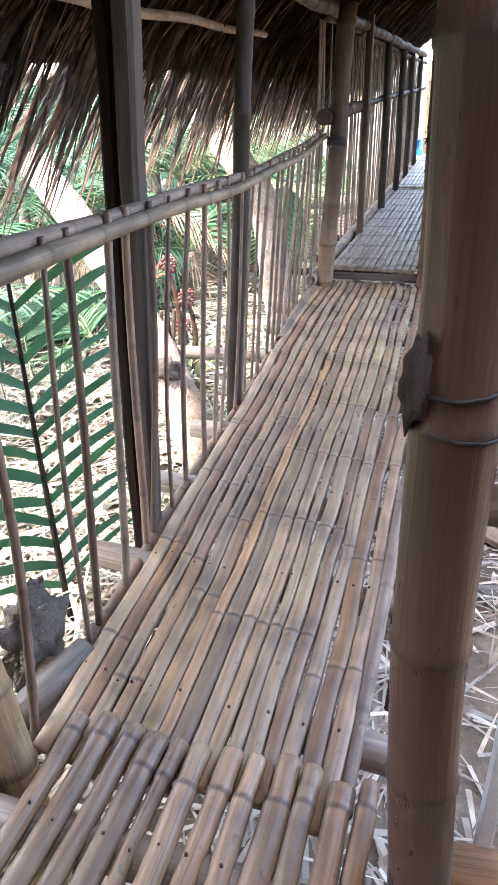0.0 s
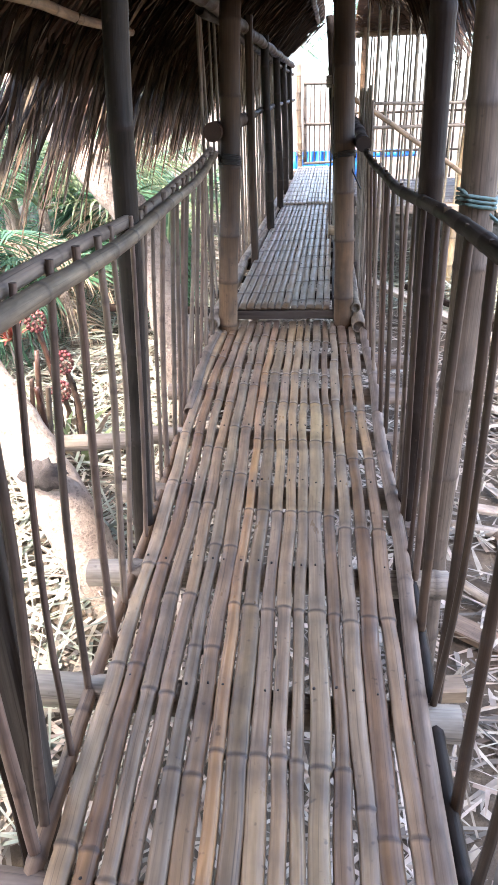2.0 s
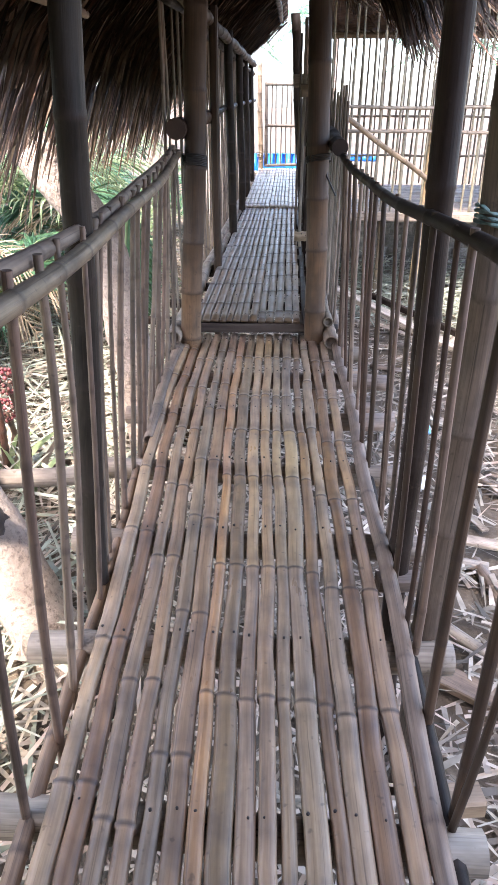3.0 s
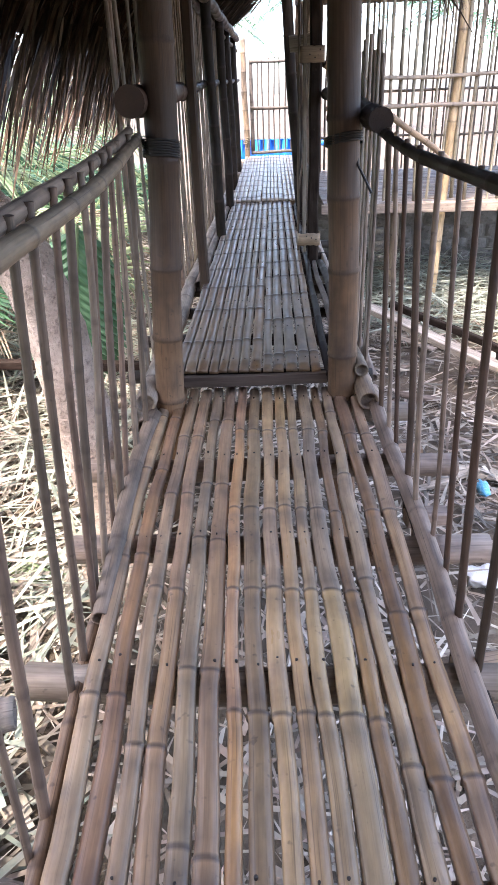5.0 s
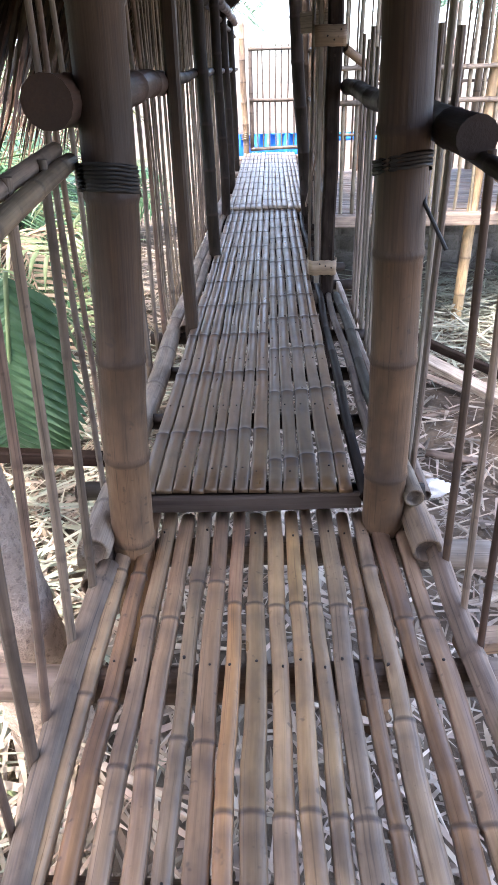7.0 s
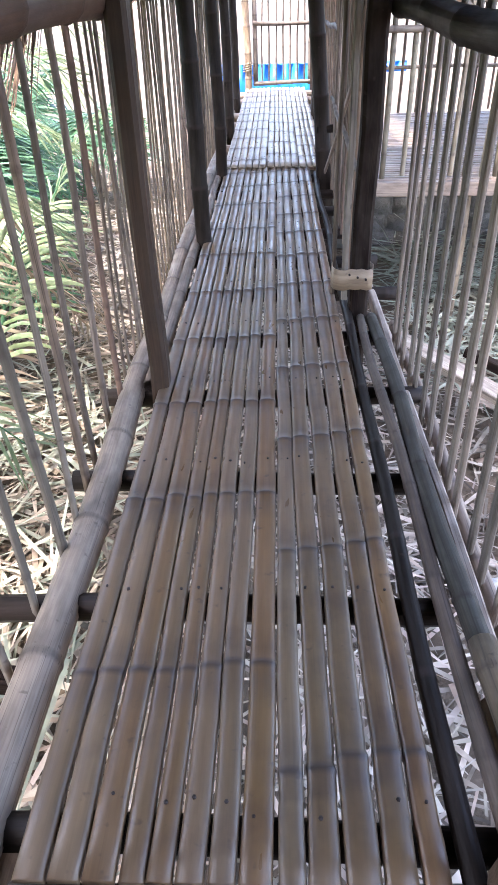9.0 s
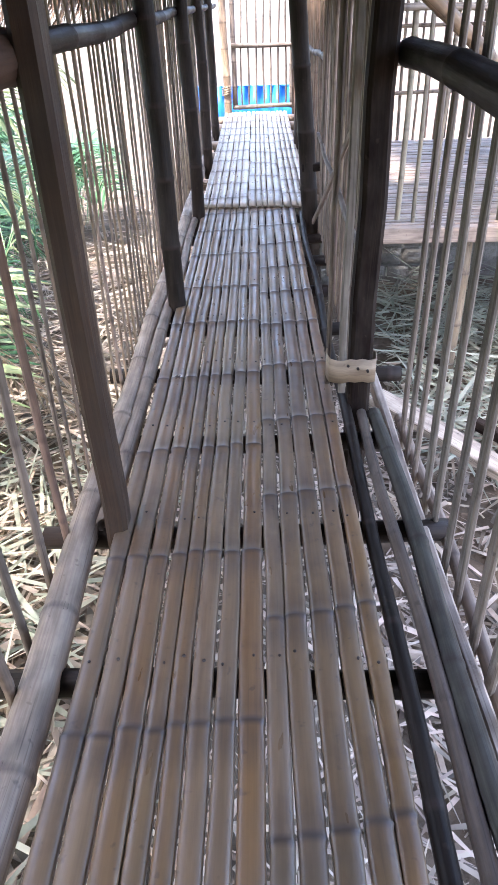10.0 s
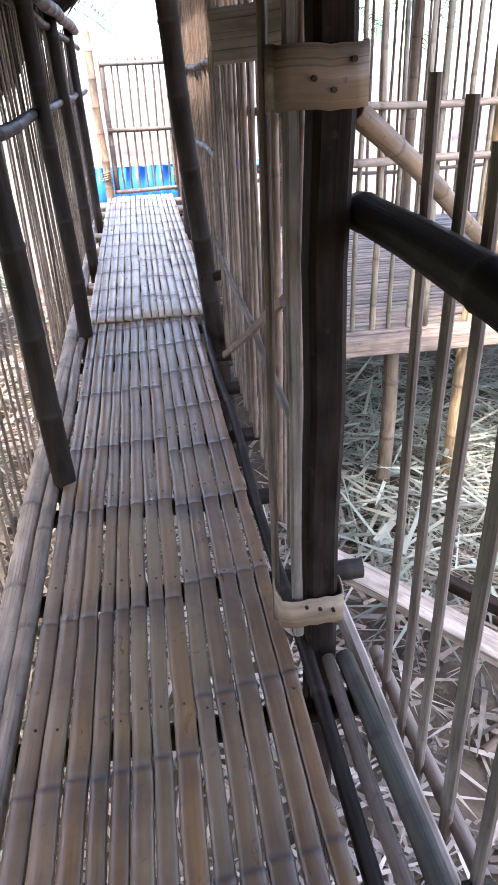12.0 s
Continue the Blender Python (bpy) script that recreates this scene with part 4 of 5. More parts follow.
ring_cord("lashing", (-0.37, 14.86, 0.42), 0.056, 4, SKIN, "pale frayed lashing on the gate post", 0.025, 0.01, (0.08, -0.05, -0.05), 6)


def lump(name, c, size, mat, label, category, seed, rough=0.25, n=10):
    """A rounded uneven lump."""
    rng = random.Random(seed)
    verts, faces = [], []
    for i in range(n + 1):
        th = math.pi * i / n
        for k in range(2 * n):
            ph = math.pi * k / n
            d = Vector((math.sin(th) * math.cos(ph), math.sin(th) * math.sin(ph), math.cos(th)))
            q = 1 + rough * noise.noise((d.x * 2 + seed, d.y * 2, d.z * 2)) + rough * 0.4 * noise.noise((d.x * 6, d.y * 6 + seed, d.z * 6))
            verts.append((c[0] + d.x * size[0] * q, c[1] + d.y * size[1] * q, c[2] + d.z * size[2] * q))
    w = 2 * n
    faces = [(i * w + k, (i + 1) * w + k, (i + 1) * w + (k + 1) % w, i * w + (k + 1) % w) for i in range(n) for k in range(w)]
    return solo(name, Build().add(verts, faces), mat, label, category)


lump("rag", (0.568, 0.875, 0.99), (0.02, 0.03, 0.055), RAG, "dark rag knotted on the brown bamboo post", "rag", 3, 0.5)


def strap(c, wx, wy, h, label, seed, nails=3, mat=None):
    """A pale strip of bamboo skin bent round a post and nailed."""
    rng = random.Random(seed)
    st = thing("strap", (c[0], c[1], c[2] - h / 2), label, "strap")
    out = []
    corners = [(-wx, wy), (-wx, -wy), (wx, -wy), (wx, wy)]
    for i, (a, q) in enumerate(zip(corners, corners[1:])):
        for k in range(7):
            s = k / 7
            bulge = 0.006 * math.sin(math.pi * s)
            x, y = a[0] + (q[0] - a[0]) * s, a[1] + (q[1] - a[1]) * s
            out.append((x + (-bulge if i == 0 else bulge if i == 2 else 0), y - (bulge if i == 1 else 0)))
    out.append(corners[-1])
    verts, grain = [], []
    for i, (x, y) in enumerate(out):
        e = rng.uniform(-0.004, 0.004)
        for z, k in ((-h / 2, 1), (h / 2, 1), (h / 2, 1.05), (-h / 2, 1.05)):
            verts.append((c[0] + x * k, c[1] + y * k, c[2] + z + e))
            grain.append((z, 0.01, i * 0.01 + seed))
    faces = [(i * 4 + a, i * 4 + (a + 1) % 4, i * 4 + 4 + (a + 1) % 4, i * 4 + 4 + a) for i in range(len(out) - 1) for a in range(4)]
    faces += [(0, 1, 2, 3), tuple(len(out) * 4 - 4 + a for a in (3, 2, 1, 0))]
    band = part("band", Build().add(verts, faces, grain), mat or SKIN, st)
    for i in range(nails):
        x, z = c[0] + (-0.5 + i) * wx * 0.45, c[2] + rng.uniform(-0.3, 0.3) * h
        part("nail_head", pole(Build(), [(x, c[1] - wy * 1.05 - 0.012, z), (x, c[1] - wy * 1.05 + 0.006, z)], 0.005, 0.005, rng, 0, 6, 0, 1, 0, False), NAIL, band)


strap((0.325, 7.46, 0.235), 0.075, 0.05, 0.085, "pale bamboo strap nailed round the foot of the dark post", 1)
strap((0.335, 7.46, 1.39), 0.074, 0.052, 0.095, "wide tan bamboo strap nailed round the dark post", 2, mat=RAIL_TAN)
solo("lath", beam(Build(), (0.292, 7.43, 0.14), (0.288, 7.45, 1.9), 0.026, 0.02, random.Random(2)), LATH_GREY, "grey upright lath bound to the dark post", "lath")
solo("lath", beam(Build(), (0.25, 7.50, 0.14), (0.255, 7.5, 1.8), 0.018, 0.018, random.Random(3)), STICK, "thin upright lath bound beside the dark post", "lath")
solo("nailed_board", beam(Build(), (0.20, 7.78, 1.47), (0.36, 7.72, 1.485), 0.02, 0.10, random.Random(6)), LOG_PALE, "pale split bamboo board with a row of nail slits", "board")
solo("lath", beam(Build(), (0.315, 7.65, 0.95), (0.30, 8.9, 0.35), 0.012, 0.03, random.Random(7)), STICK, "slanting lath across the slatted screen", "lath")
solo("bracket", beam(Build(), (0.30, 9.98, 0.42), (0.44, 9.98, 0.42), 0.05, 0.05, random.Random(8)), TIMBER_DARK, "dark wooden block on the bamboo post", "block")
solo("edge_pole", pole(Build(), [(left_edge(y) - 0.002, y, -0.008) for y in (3.8, 4.4, 5.0)], 0.024, 0.034, random.Random(24), 0.4, 12), STICK, "round worn bamboo pole along the floor edge", "pole")
solo("step_board", beam(Build(), (-0.40, 5.245, 0.045), (0.30, 5.255, 0.05), 0.025, 0.055, random.Random(9)), TIMBER, "grey board under the edge of the upper floor", "board")
solo("pole_stub", pole(Build(), [(0.455, 5.02, 0.03), (0.45, 5.6, 0.03)], 0.042, 0.042, random.Random(10), 0.3, 12), POLE, "cut bamboo pole end beside the post", "pole")
solo("pole_stub", pole(Build(), [(0.44, 5.16, 0.11), (0.43, 5.7, 0.10)], 0.03, 0.03, random.Random(13), 0.3, 12), POLE, "cut bamboo pole end beside the post", "pole")
solo("pole_stub", pole(Build(), [(-0.475, 4.95, -0.04), (-0.47, 5.35, -0.03)], 0.04, 0.04, random.Random(14), 0.3, 12), POLE_GREY, "greyed bamboo log end beside the post", "pole")


# ---- beside the start of the walk ----
lump("husk", (-0.40, 1.22, -0.04), (0.06, 0.10, 0.15), HUSK, "grey fibrous palm husk beside the floor edge", "husk", 7, 0.7, 14)
solo("log_end", pole(Build(), [(-0.300, 0.970, -0.03), (-0.240, 1.220, -0.03)], 0.046, 0.046, random.Random(15), 0.4, 14), POLE_GREY, "thick pale bamboo cross log under the floor edge", "log")
solo("bamboo_post", pole(Build(), [(-0.2, 0.86, -0.5), (-0.20, 0.86, 0.0), (-0.29, 0.90, 0.35)], 0.05, 0.048, random.Random(16), 0.2, 14), POLE_YELLOW, "short slanting yellow-brown bamboo post", "post")
lump("stone", (-0.22, 0.66, -0.02), (0.07, 0.08, 0.07), STONE, "dark stone beside the floor edge", "stone", 9)
for i, x in enumerate((0.80, 0.875, 0.95)):
    solo("grey_lath", beam(Build(), (x, 1.05 + 0.02 * i, -0.12), (x - 0.02, 1.05, 1.0), 0.038, 0.018, random.Random(60 + i)), PIPE, "pale grey upright lath beside the brown post", "lath", "grey laths")
solo("cross_log", pole(Build(), [(0.70, 1.0, -0.16), (1.6, 1.1, -0.16)], 0.05, 0.05, random.Random(17), 0.35, 12), POLE, "bamboo cross log low beside the walkway", "log")
solo("cross_log", pole(Build(), [(0.66, 1.05, 0.72), (1.5, 1.15, 0.70)], 0.035, 0.035, random.Random(20), 0.35, 12), POLE_BROWN, "brown bamboo bar joined to the post", "log")

# ---- trunks and logs on the left ----
def trunk(name, pts, r0, r1, label, seed, mat=BARK):
    tree = thing(name, pts[-1] if pts[-1][2] < pts[0][2] else pts[0], label, "tree")
    line = path_points(pts, 0.05)
    segs, verts = 20, []
    up = Vector((0, 1, 0))
    for i, c in enumerate(line):
        d = (line[min(i + 1, len(line) - 1)] - line[max(i - 1, 0)]).normalized()
        up = (up - d * up.dot(d)).normalized()
        side = d.cross(up)
        s = i / (len(line) - 1)
        scar = 1 + (0.05 if i % 3 == 0 else 0) + 0.05 * noise.noise((i * 0.3, seed, 0))
        for k in range(segs):
            t = 2 * math.pi * k / segs
            q = (r0 + (r1 - r0) * s) * scar * (1 + 0.07 * noise.noise((math.cos(t) * 1.5, math.sin(t) * 1.5, i * 0.25 + seed)))
            verts.append(c + (up * math.cos(t) + side * math.sin(t)) * q)
    n = len(line)
    faces = [(i * segs + k, i * segs + (k + 1) % segs, (i + 1) * segs + (k + 1) % segs, (i + 1) * segs + k) for i in range(n - 1) for k in range(segs)]
    faces += [tuple(range(segs - 1, -1, -1)), tuple((n - 1) * segs + k for k in range(segs))]
    part("trunk", Build().add(verts, faces), mat, tree)
    return tree


trunk("coconut_tree", [(-0.60, 4.85, -0.8), (-0.70, 4.88, 0.0), (-0.83, 4.92, 0.62), (-1.15, 4.97, 1.05), (-1.75, 5.0, 1.9), (-2.6, 5.0, 3.4)], 0.12, 0.09, "leaning palm trunk with pale scarred bark", 4)
trunk("fallen_tree", [(-2.0, 3.9, 0.96), (-1.42, 3.6, 0.48), (-0.95, 3.29, -0.02), (-0.70, 3.12, -0.40), (-0.55, 3.05, -0.8)], 0.095, 0.125, "pale sunlit palm trunk leaning to the ground", 6)
lump("trunk_hollow", (-0.85, 3.14, 0.0), (0.085, 0.05, 0.065), RAG, "dark fibrous hollow on the leaning trunk", "husk", 11, 0.5)
solo("short_log", pole(Build(), [(-1.25, 3.3, 0.03), (-0.52, 3.52, -0.02)], 0.04, 0.037, random.Random(22), 0.4, 12), LOG_PALE, "pale cut bamboo log beside the floor", "log")
solo("dark_bar", beam(Build(), (-1.4, 5.75, -0.05), (-0.5, 5.7, -0.06), 0.05, 0.05, random.Random(23)), TIMBER_DARK, "dark timber bar behind the handrail", "bar")

# ---- palms and other plants ----
def frond(b, root, aim, length, droop, leaf_len, pairs, rng, width=0.03, fold=0.35, mat_leaf=0, mat_rib=1, start=0.12):
    """A feather palm leaf: a curved rib with drooping leaflets on both sides."""
    root, aim = Vector(root), Vector(aim).normalized()
    side = aim.cross(Vector((0, 0, 1)))
    side = side.normalized() if side.length > 0.05 else Vector((1, 0, 0))
    side = (Matrix.Rotation(rng.uniform(-0.5, 0.5), 3, aim) @ side)
    rib = [root + aim * (length * s) + Vector((0, 0, -droop * s * s)) for s in [i / 14 for i in range(15)]]
    verts = []
    for i, p in enumerate(rib):
        r = 0.014 * (1 - 0.85 * i / 14)
        d = (rib[min(i + 1, 14)] - rib[max(i - 1, 0)]).normalized()
        n = side.cross(d).normalized()
        verts += [p + side * r, p + n * r, p - side * r, p - n * r]
    b.add(verts, [(i * 4 + k, i * 4 + (k + 1) % 4, i * 4 + 4 + (k + 1) % 4, i * 4 + 4 + k) for i in range(14) for k in range(4)], mat=mat_rib)
    for j in range(pairs):
        s = start + (1 - start) * (j + 0.5) / pairs
        k = min(13, int(s * 14))
        p = rib[k].lerp(rib[k + 1], s * 14 - k)
        d = (rib[k + 1] - rib[k]).normalized()
        n = side.cross(d).normalized()
        if n.z < 0:
            n = -n
        ll = leaf_len * (0.55 + 0.75 * math.sin(math.pi * min(1, s * 0.85 + 0.12))) * rng.uniform(0.85, 1.1)
        for sg in (-1, 1):
            dirn = (side * sg + d * rng.uniform(0.45, 0.75) + n * rng.uniform(0.0, 0.35)).normalized()
            w = width * rng.uniform(0.8, 1.15)
            vs = []
            for i in range(5):
                q = i / 4
                c = p + dirn * (ll * q) + Vector((0, 0, -fold * ll * q * q))
                hw = w * 0.5 * (0.55 + 1.2 * q - 1.72 * q * q) + 0.001
                o = d * hw
                vs += [c - o - n * hw * 0.5, c, c + o - n * hw * 0.5]
            b.add(vs, [(i * 3 + a, i * 3 + a + 1, i * 3 + a + 4, i * 3 + a + 3) for i in range(4) for a in (0, 1)], mat=mat_leaf)
    return b


def palm(name, base, stem, fronds, seed, label, size=1.6, droop=0.7, mats=None, spread=(0.25, 1.1), leaf=0.45, width=0.03, facing=None):
    """A palm: a short stem and a crown of feather leaves."""
    rng = random.Random(seed)
    p = thing(name, base, label, "palm")
    top = Vector(base) + Vector((rng.uniform(-0.1, 0.1), rng.uniform(-0.1, 0.1), stem))
    part("stem", pole(Build(), [Vector(base) - Vector((0, 0, 0.1)), top], 0.05 + 0.02 * stem, 0.045, rng, 0.12, 10, 0.01, 1.08), BARK, p)
    for i in range(fronds):
        a = rng.uniform(0, 2 * math.pi) if facing is None else facing + rng.uniform(-1.2, 1.2)
        e = rng.uniform(*spread)
        aim = (math.cos(a) * math.cos(e), math.sin(a) * math.cos(e), math.sin(e))
        part("frond", frond(Build(), top, aim, size * rng.uniform(0.75, 1.15), droop * rng.uniform(0.6, 1.3), leaf, 26, rng, width), mats or [GREEN, GREEN_PALE], p)
    return p


def near_frond():
    """The dark green leaf just beyond the handrail; every leaflet is a piece."""
    rng = random.Random(17)
    root, tip = Vector((-0.70, 1.77, -0.6)), Vector((-0.72, 1.81, 0.95))
    p = thing("palm_frond", root, "dark green palm leaf standing beside the handrail", "palm leaf")
    bend = Vector((-0.03, 0.03, 0))
    mid = lambda s: root.lerp(tip, s) + bend * math.sin(math.pi * s)
    part("rib", pole(Build(), [mid(i / 6) for i in range(7)], 0.014, 0.006, rng, 0, 8, 0.0, 1, 0.05, False), POLE_DARK, p)
    for j in range(14):
        s = 0.15 + 0.82 * j / 14
        for sg in (-1, 1):
            dirn = Vector((sg * 0.35 + 0.1, sg * 0.72, 0.55 + rng.uniform(-0.1, 0.15))).normalized()
            ll, w = rng.uniform(0.42, 0.6), rng.uniform(0.042, 0.056)
            n = Vector((0.9, -0.2, 0.1))
            o = dirn.cross(n).normalized()
            vs = []
            for i in range(6):
                q = i / 5
                c = mid(s) + dirn * (ll * q) + Vector((0, 0, -0.12 * q * q))
                hw = w * 0.5 * (0.5 + 1.3 * q - 1.78 * q * q) + 0.001
                vs += [c - o * hw + n * 0.004, c, c + o * hw + n * 0.004]
            part("leaflet", Build().add(vs, [(i * 3 + a, i * 3 + a + 1, i * 3 + a + 4, i * 3 + a + 3) for i in range(5) for a in (0, 1)]), leaf_single, p)

def loose_frond(root, aim, length, droop, leaf, seed, label):
    p = thing("palm_frond", root, label, "palm leaf")
    part("frond", frond(Build(), Vector(root), Vector(aim), length, droop, leaf, 24, random.Random(seed), 0.028), [GREEN_PALE, GREEN], p)


loose_frond((-1.75, 6.35, 0.72), (0.95, 0.0, -0.12), 1.05, 0.45, 0.36, 601, "pale green palm leaf arching beside the floor")
loose_frond((-2.2, 6.0, 1.25), (0.95, 0.1, 0.05), 1.2, 0.5, 0.4, 602, "green palm leaf hanging under the thatch eave")
loose_frond((-1.35, 4.55, -0.62), (0.8, 0.45, 0.35), 0.85, 0.35, 0.26, 603, "green palm leaf lying beside the trunk")
loose_frond((-1.75, 7.6, 0.5), (0.7, -0.3, 0.55), 1.1, 0.6, 0.4, 604, "green palm leaf behind the stick screen")
loose_frond((-2.4, 8.9, 1.2), (0.9, 0.15, 0.05), 1.3, 0.45, 0.42, 606, "dark green palm leaf hanging behind the stick screen")
loose_frond((-2.6, 9.6, 1.35), (0.85, 0.2, 0.15), 1.5, 0.6, 0.42, 607, "dark green palm leaf hanging behind the stick screen")
loose_frond((-2.0, 8.2, 0.7), (0.8, 0.1, 0.45), 1.1, 0.6, 0.4, 605, "green palm leaf behind the stick screen")
for i, (root, aim, size) in enumerate((((-1.5, 8.6, -0.3), (0.3, 0.2, 0.95), 1.7), ((-1.35, 7.5, -0.4), (0.15, 0.35, 0.95), 1.5))):
    loose_frond(root, aim, size, 0.6, 0.42, 620 + i, "tall green palm leaf behind the stick screen")


leaf_single = leafy("palm_leaflet", (0.03, 0.095, 0.05), (0.05, 0.13, 0.065), 0.3, 0.2, 0.75, 1.3, island=False)
near_frond()
PALMS = [(-2.5, 1.9, 0.3, 8, 1.3), (-3.0, 3.0, 0.5, 9, 1.6), (-2.2, 4.5, 0.1, 6, 1.0), (-1.85, 6.1, 0.5, 9, 1.1), (-2.4, 7.3, 1.0, 13, 1.5), (-2.7, 5.2, 0.9, 12, 1.4), (-2.9, 7.6, 1.3, 12, 1.5), (-2.3, 9.5, 1.0, 14, 1.3), (-3.1, 11.2, 1.2, 12, 1.6), (-1.9, 12.3, 0.5, 9, 1.1), (-3.3, 8.3, 1.2, 12, 1.7), (-3.4, 5.6, 1.2, 9, 1.9), (-4.4, 12.5, 2.2, 10, 2.2), (-1.6, 0.4, 0.3, 7, 1.2), (-3.4, 1.2, 1.0, 9, 1.8)]
for i, (x, y, st, fr, size) in enumerate(PALMS):
    palm("palm", (x, y, ground_z(x, y)), st, fr, 300 + i, "green feather-leaved young palm on dry ground" if st < 0.6 else "feather-leaved palm with a short stem", size, 0.6, None if i % 4 else [GREEN_PALE, GREEN_PALE], leaf=0.42)
for i, (x, y) in enumerate([(-2.5, 9.3), (-2.7, 11.0), (-2.9, 12.6)]):
    palm("palm", (x, y, ground_z(x, y)), 0.5, 13, 410 + i, "green feather-leaved palm close beside the stick screen", 1.25, 0.7, None, (0.1, 1.2), 0.42, 0.04)
for i, (x, y) in enumerate(((-1.75, 7.9), (-2.6, 6.2))):
    palm("dry_palm", (x, y, ground_z(x, y)), 0.9, 9, 330 + i, "dying palm with pale drooping straw-coloured leaves", 1.0, 1.2, [THATCH_PALE, THATCH_PALE], (-0.2, 0.9), 0.3)
for i in range(11):
    x, y = -5.2 - 0.9 * (i % 3), 2.6 + 1.15 * i
    palm("palm", (x, y, ground_z(x, y)), 0.5 + 0.3 * (i % 4), 14, 380 + i, "green feather-leaved palm at the edge of the clearing", 2.0, 0.9, None, (0.0, 1.2), 0.55, 0.045)
for i, (x, y, h) in enumerate(((9, 26, 4), (-7, 30, 5), (2, 34, 5), (14, 20, 4), (-13, 22, 5), (-11, 9, 4), (7, 33, 4), (-2.5, 27, 4), (18, 30, 5), (10, 8, 4))):
    palm("palm", (x, y, ground_z(x, y)), h, 14, 350 + i, "tall palm with a drooping crown far off", 3.0, 1.4, None, (-0.1, 1.2), 0.7, 0.06)


def rosette(c, seed):
    rng = random.Random(seed)
    p = thing("bromeliad", c, "reddish spiky plant among dry leaves", "plant")
    for i in range(26):
        a, e = i * 2.4, rng.uniform(0.2, 1.3)
        got = ((c[0], c[1], c[2] + 0.02), (math.cos(a) * math.cos(e), math.sin(a) * math.cos(e), math.sin(e)), rng.uniform(0.18, 0.3), 0.03, 0.08)
        part("leaf", strips(Build(), 1, lambda r, g=got: g, rng, cuts=4), RED if i > 8 else GREEN_PALE, p)


rosette((-1.72, 4.75, 0.0), 5)


def fruiting_plant(c, foot, seed):
    """A spiky ground plant: a knobbly red fruit head on a stalk, with sword leaves."""
    rng = random.Random(seed)
    p = thing("fruiting_plant", foot, "wild plant with a knobbly red fruit head and sword leaves", "plant")
    part("stalk", pole(Build(), [foot, Vector(foot).lerp(Vector(c), 0.6) + Vector((0.03, 0.02, 0)), c], 0.022, 0.014, rng, 0.09, 8, 0.004, 1.15), POLE_BROWN, p)
    b = Build()
    for i in range(46):
        z = 1 - 2 * (i + 0.5) / 46
        a, q = i * 2.4, math.sqrt(1 - z * z)
        m = Vector(c) + Vector((0.052 * q * math.cos(a), 0.052 * q * math.sin(a), 0.06 * z))
        r = rng.uniform(0.011, 0.015)
        d = [Vector((1, 0, 0)), Vector((0, 1, 0)), Vector((-1, 0, 0)), Vector((0, -1, 0)), Vector((0, 0, 1)), Vector((0, 0, -1))]
        b.add([m + v * r for v in d], [(0, 1, 4), (1, 2, 4), (2, 3, 4), (3, 0, 4), (1, 0, 5), (2, 1, 5), (3, 2, 5), (0, 3, 5)])
    part("fruit_head", b, FRUIT, p, "knobbly dark red fruit head")
    for i in range(7):
        a, e = i * 0.9 + rng.uniform(-0.2, 0.2), rng.uniform(0.7, 1.3)
        got = (foot, (math.cos(a) * math.cos(e), math.sin(a) * math.cos(e), math.sin(e)), rng.uniform(0.4, 0.6), 0.045, 0.12)
        part("leaf", strips(Build(), 1, lambda r, g=got: g, rng, cuts=5), GREEN_PALE if i % 3 == 0 else LITTER_DULL, p)


fruiting_plant((-1.3, 4.25, 0.30), (-1.26, 4.22, -0.5), 31)
fruiting_plant((-1.3, 4.42, -0.18), (-1.34, 4.44, -0.55), 32)
fruiting_plant((-1.12, 4.1, 0.12), (-1.1, 4.12, -0.52), 33)
rng = random.Random(640)
for i in range(8):
    x, y = -1.0 - 0.07 * i, 3.75 + rng.uniform(-0.15, 0.5)
    top = (x + rng.uniform(-0.12, 0.12), y + rng.uniform(-0.1, 0.1), rng.uniform(-0.05, 0.3))
    solo("dead_stalk", pole(Build(), [(x, y, ground_z(x, y) - 0.05), top], 0.024, 0.012, rng, 0.12, 8, 0.006, 1.15), (POLE_BROWN, STICK, POLE_DARK)[i % 3], "dead brown plant stalk standing among dry leaves", "stalk", "dead stalks")


# ---- fallen leaves and debris ----
def litter(name, label, box, count, mat, seed, length=(0.15, 0.6), width=(0.008, 0.026), lift=0.10, gate=None):
    """Dry blades strewn over the ground."""
    def place(r):
        x, y = r.uniform(box[0], box[1]), r.uniform(box[2], box[3])
        if gate is not None and noise.noise((x * 0.8, y * 0.8, gate)) < -0.05 and r.random() < 0.75:
            return None
        a, e = r.uniform(0, 6.283), r.gauss(0, 0.12)
        return (x, y, ground_z(x, y) + r.uniform(0.01, lift)), (math.cos(a), math.sin(a), e), r.uniform(*length), r.uniform(*width), r.uniform(-0.01, 0.03)
    ob = solo(name, strips(Build(), count, place, random.Random(seed)), mat, label, "litter", kind="stuff")
    return ob


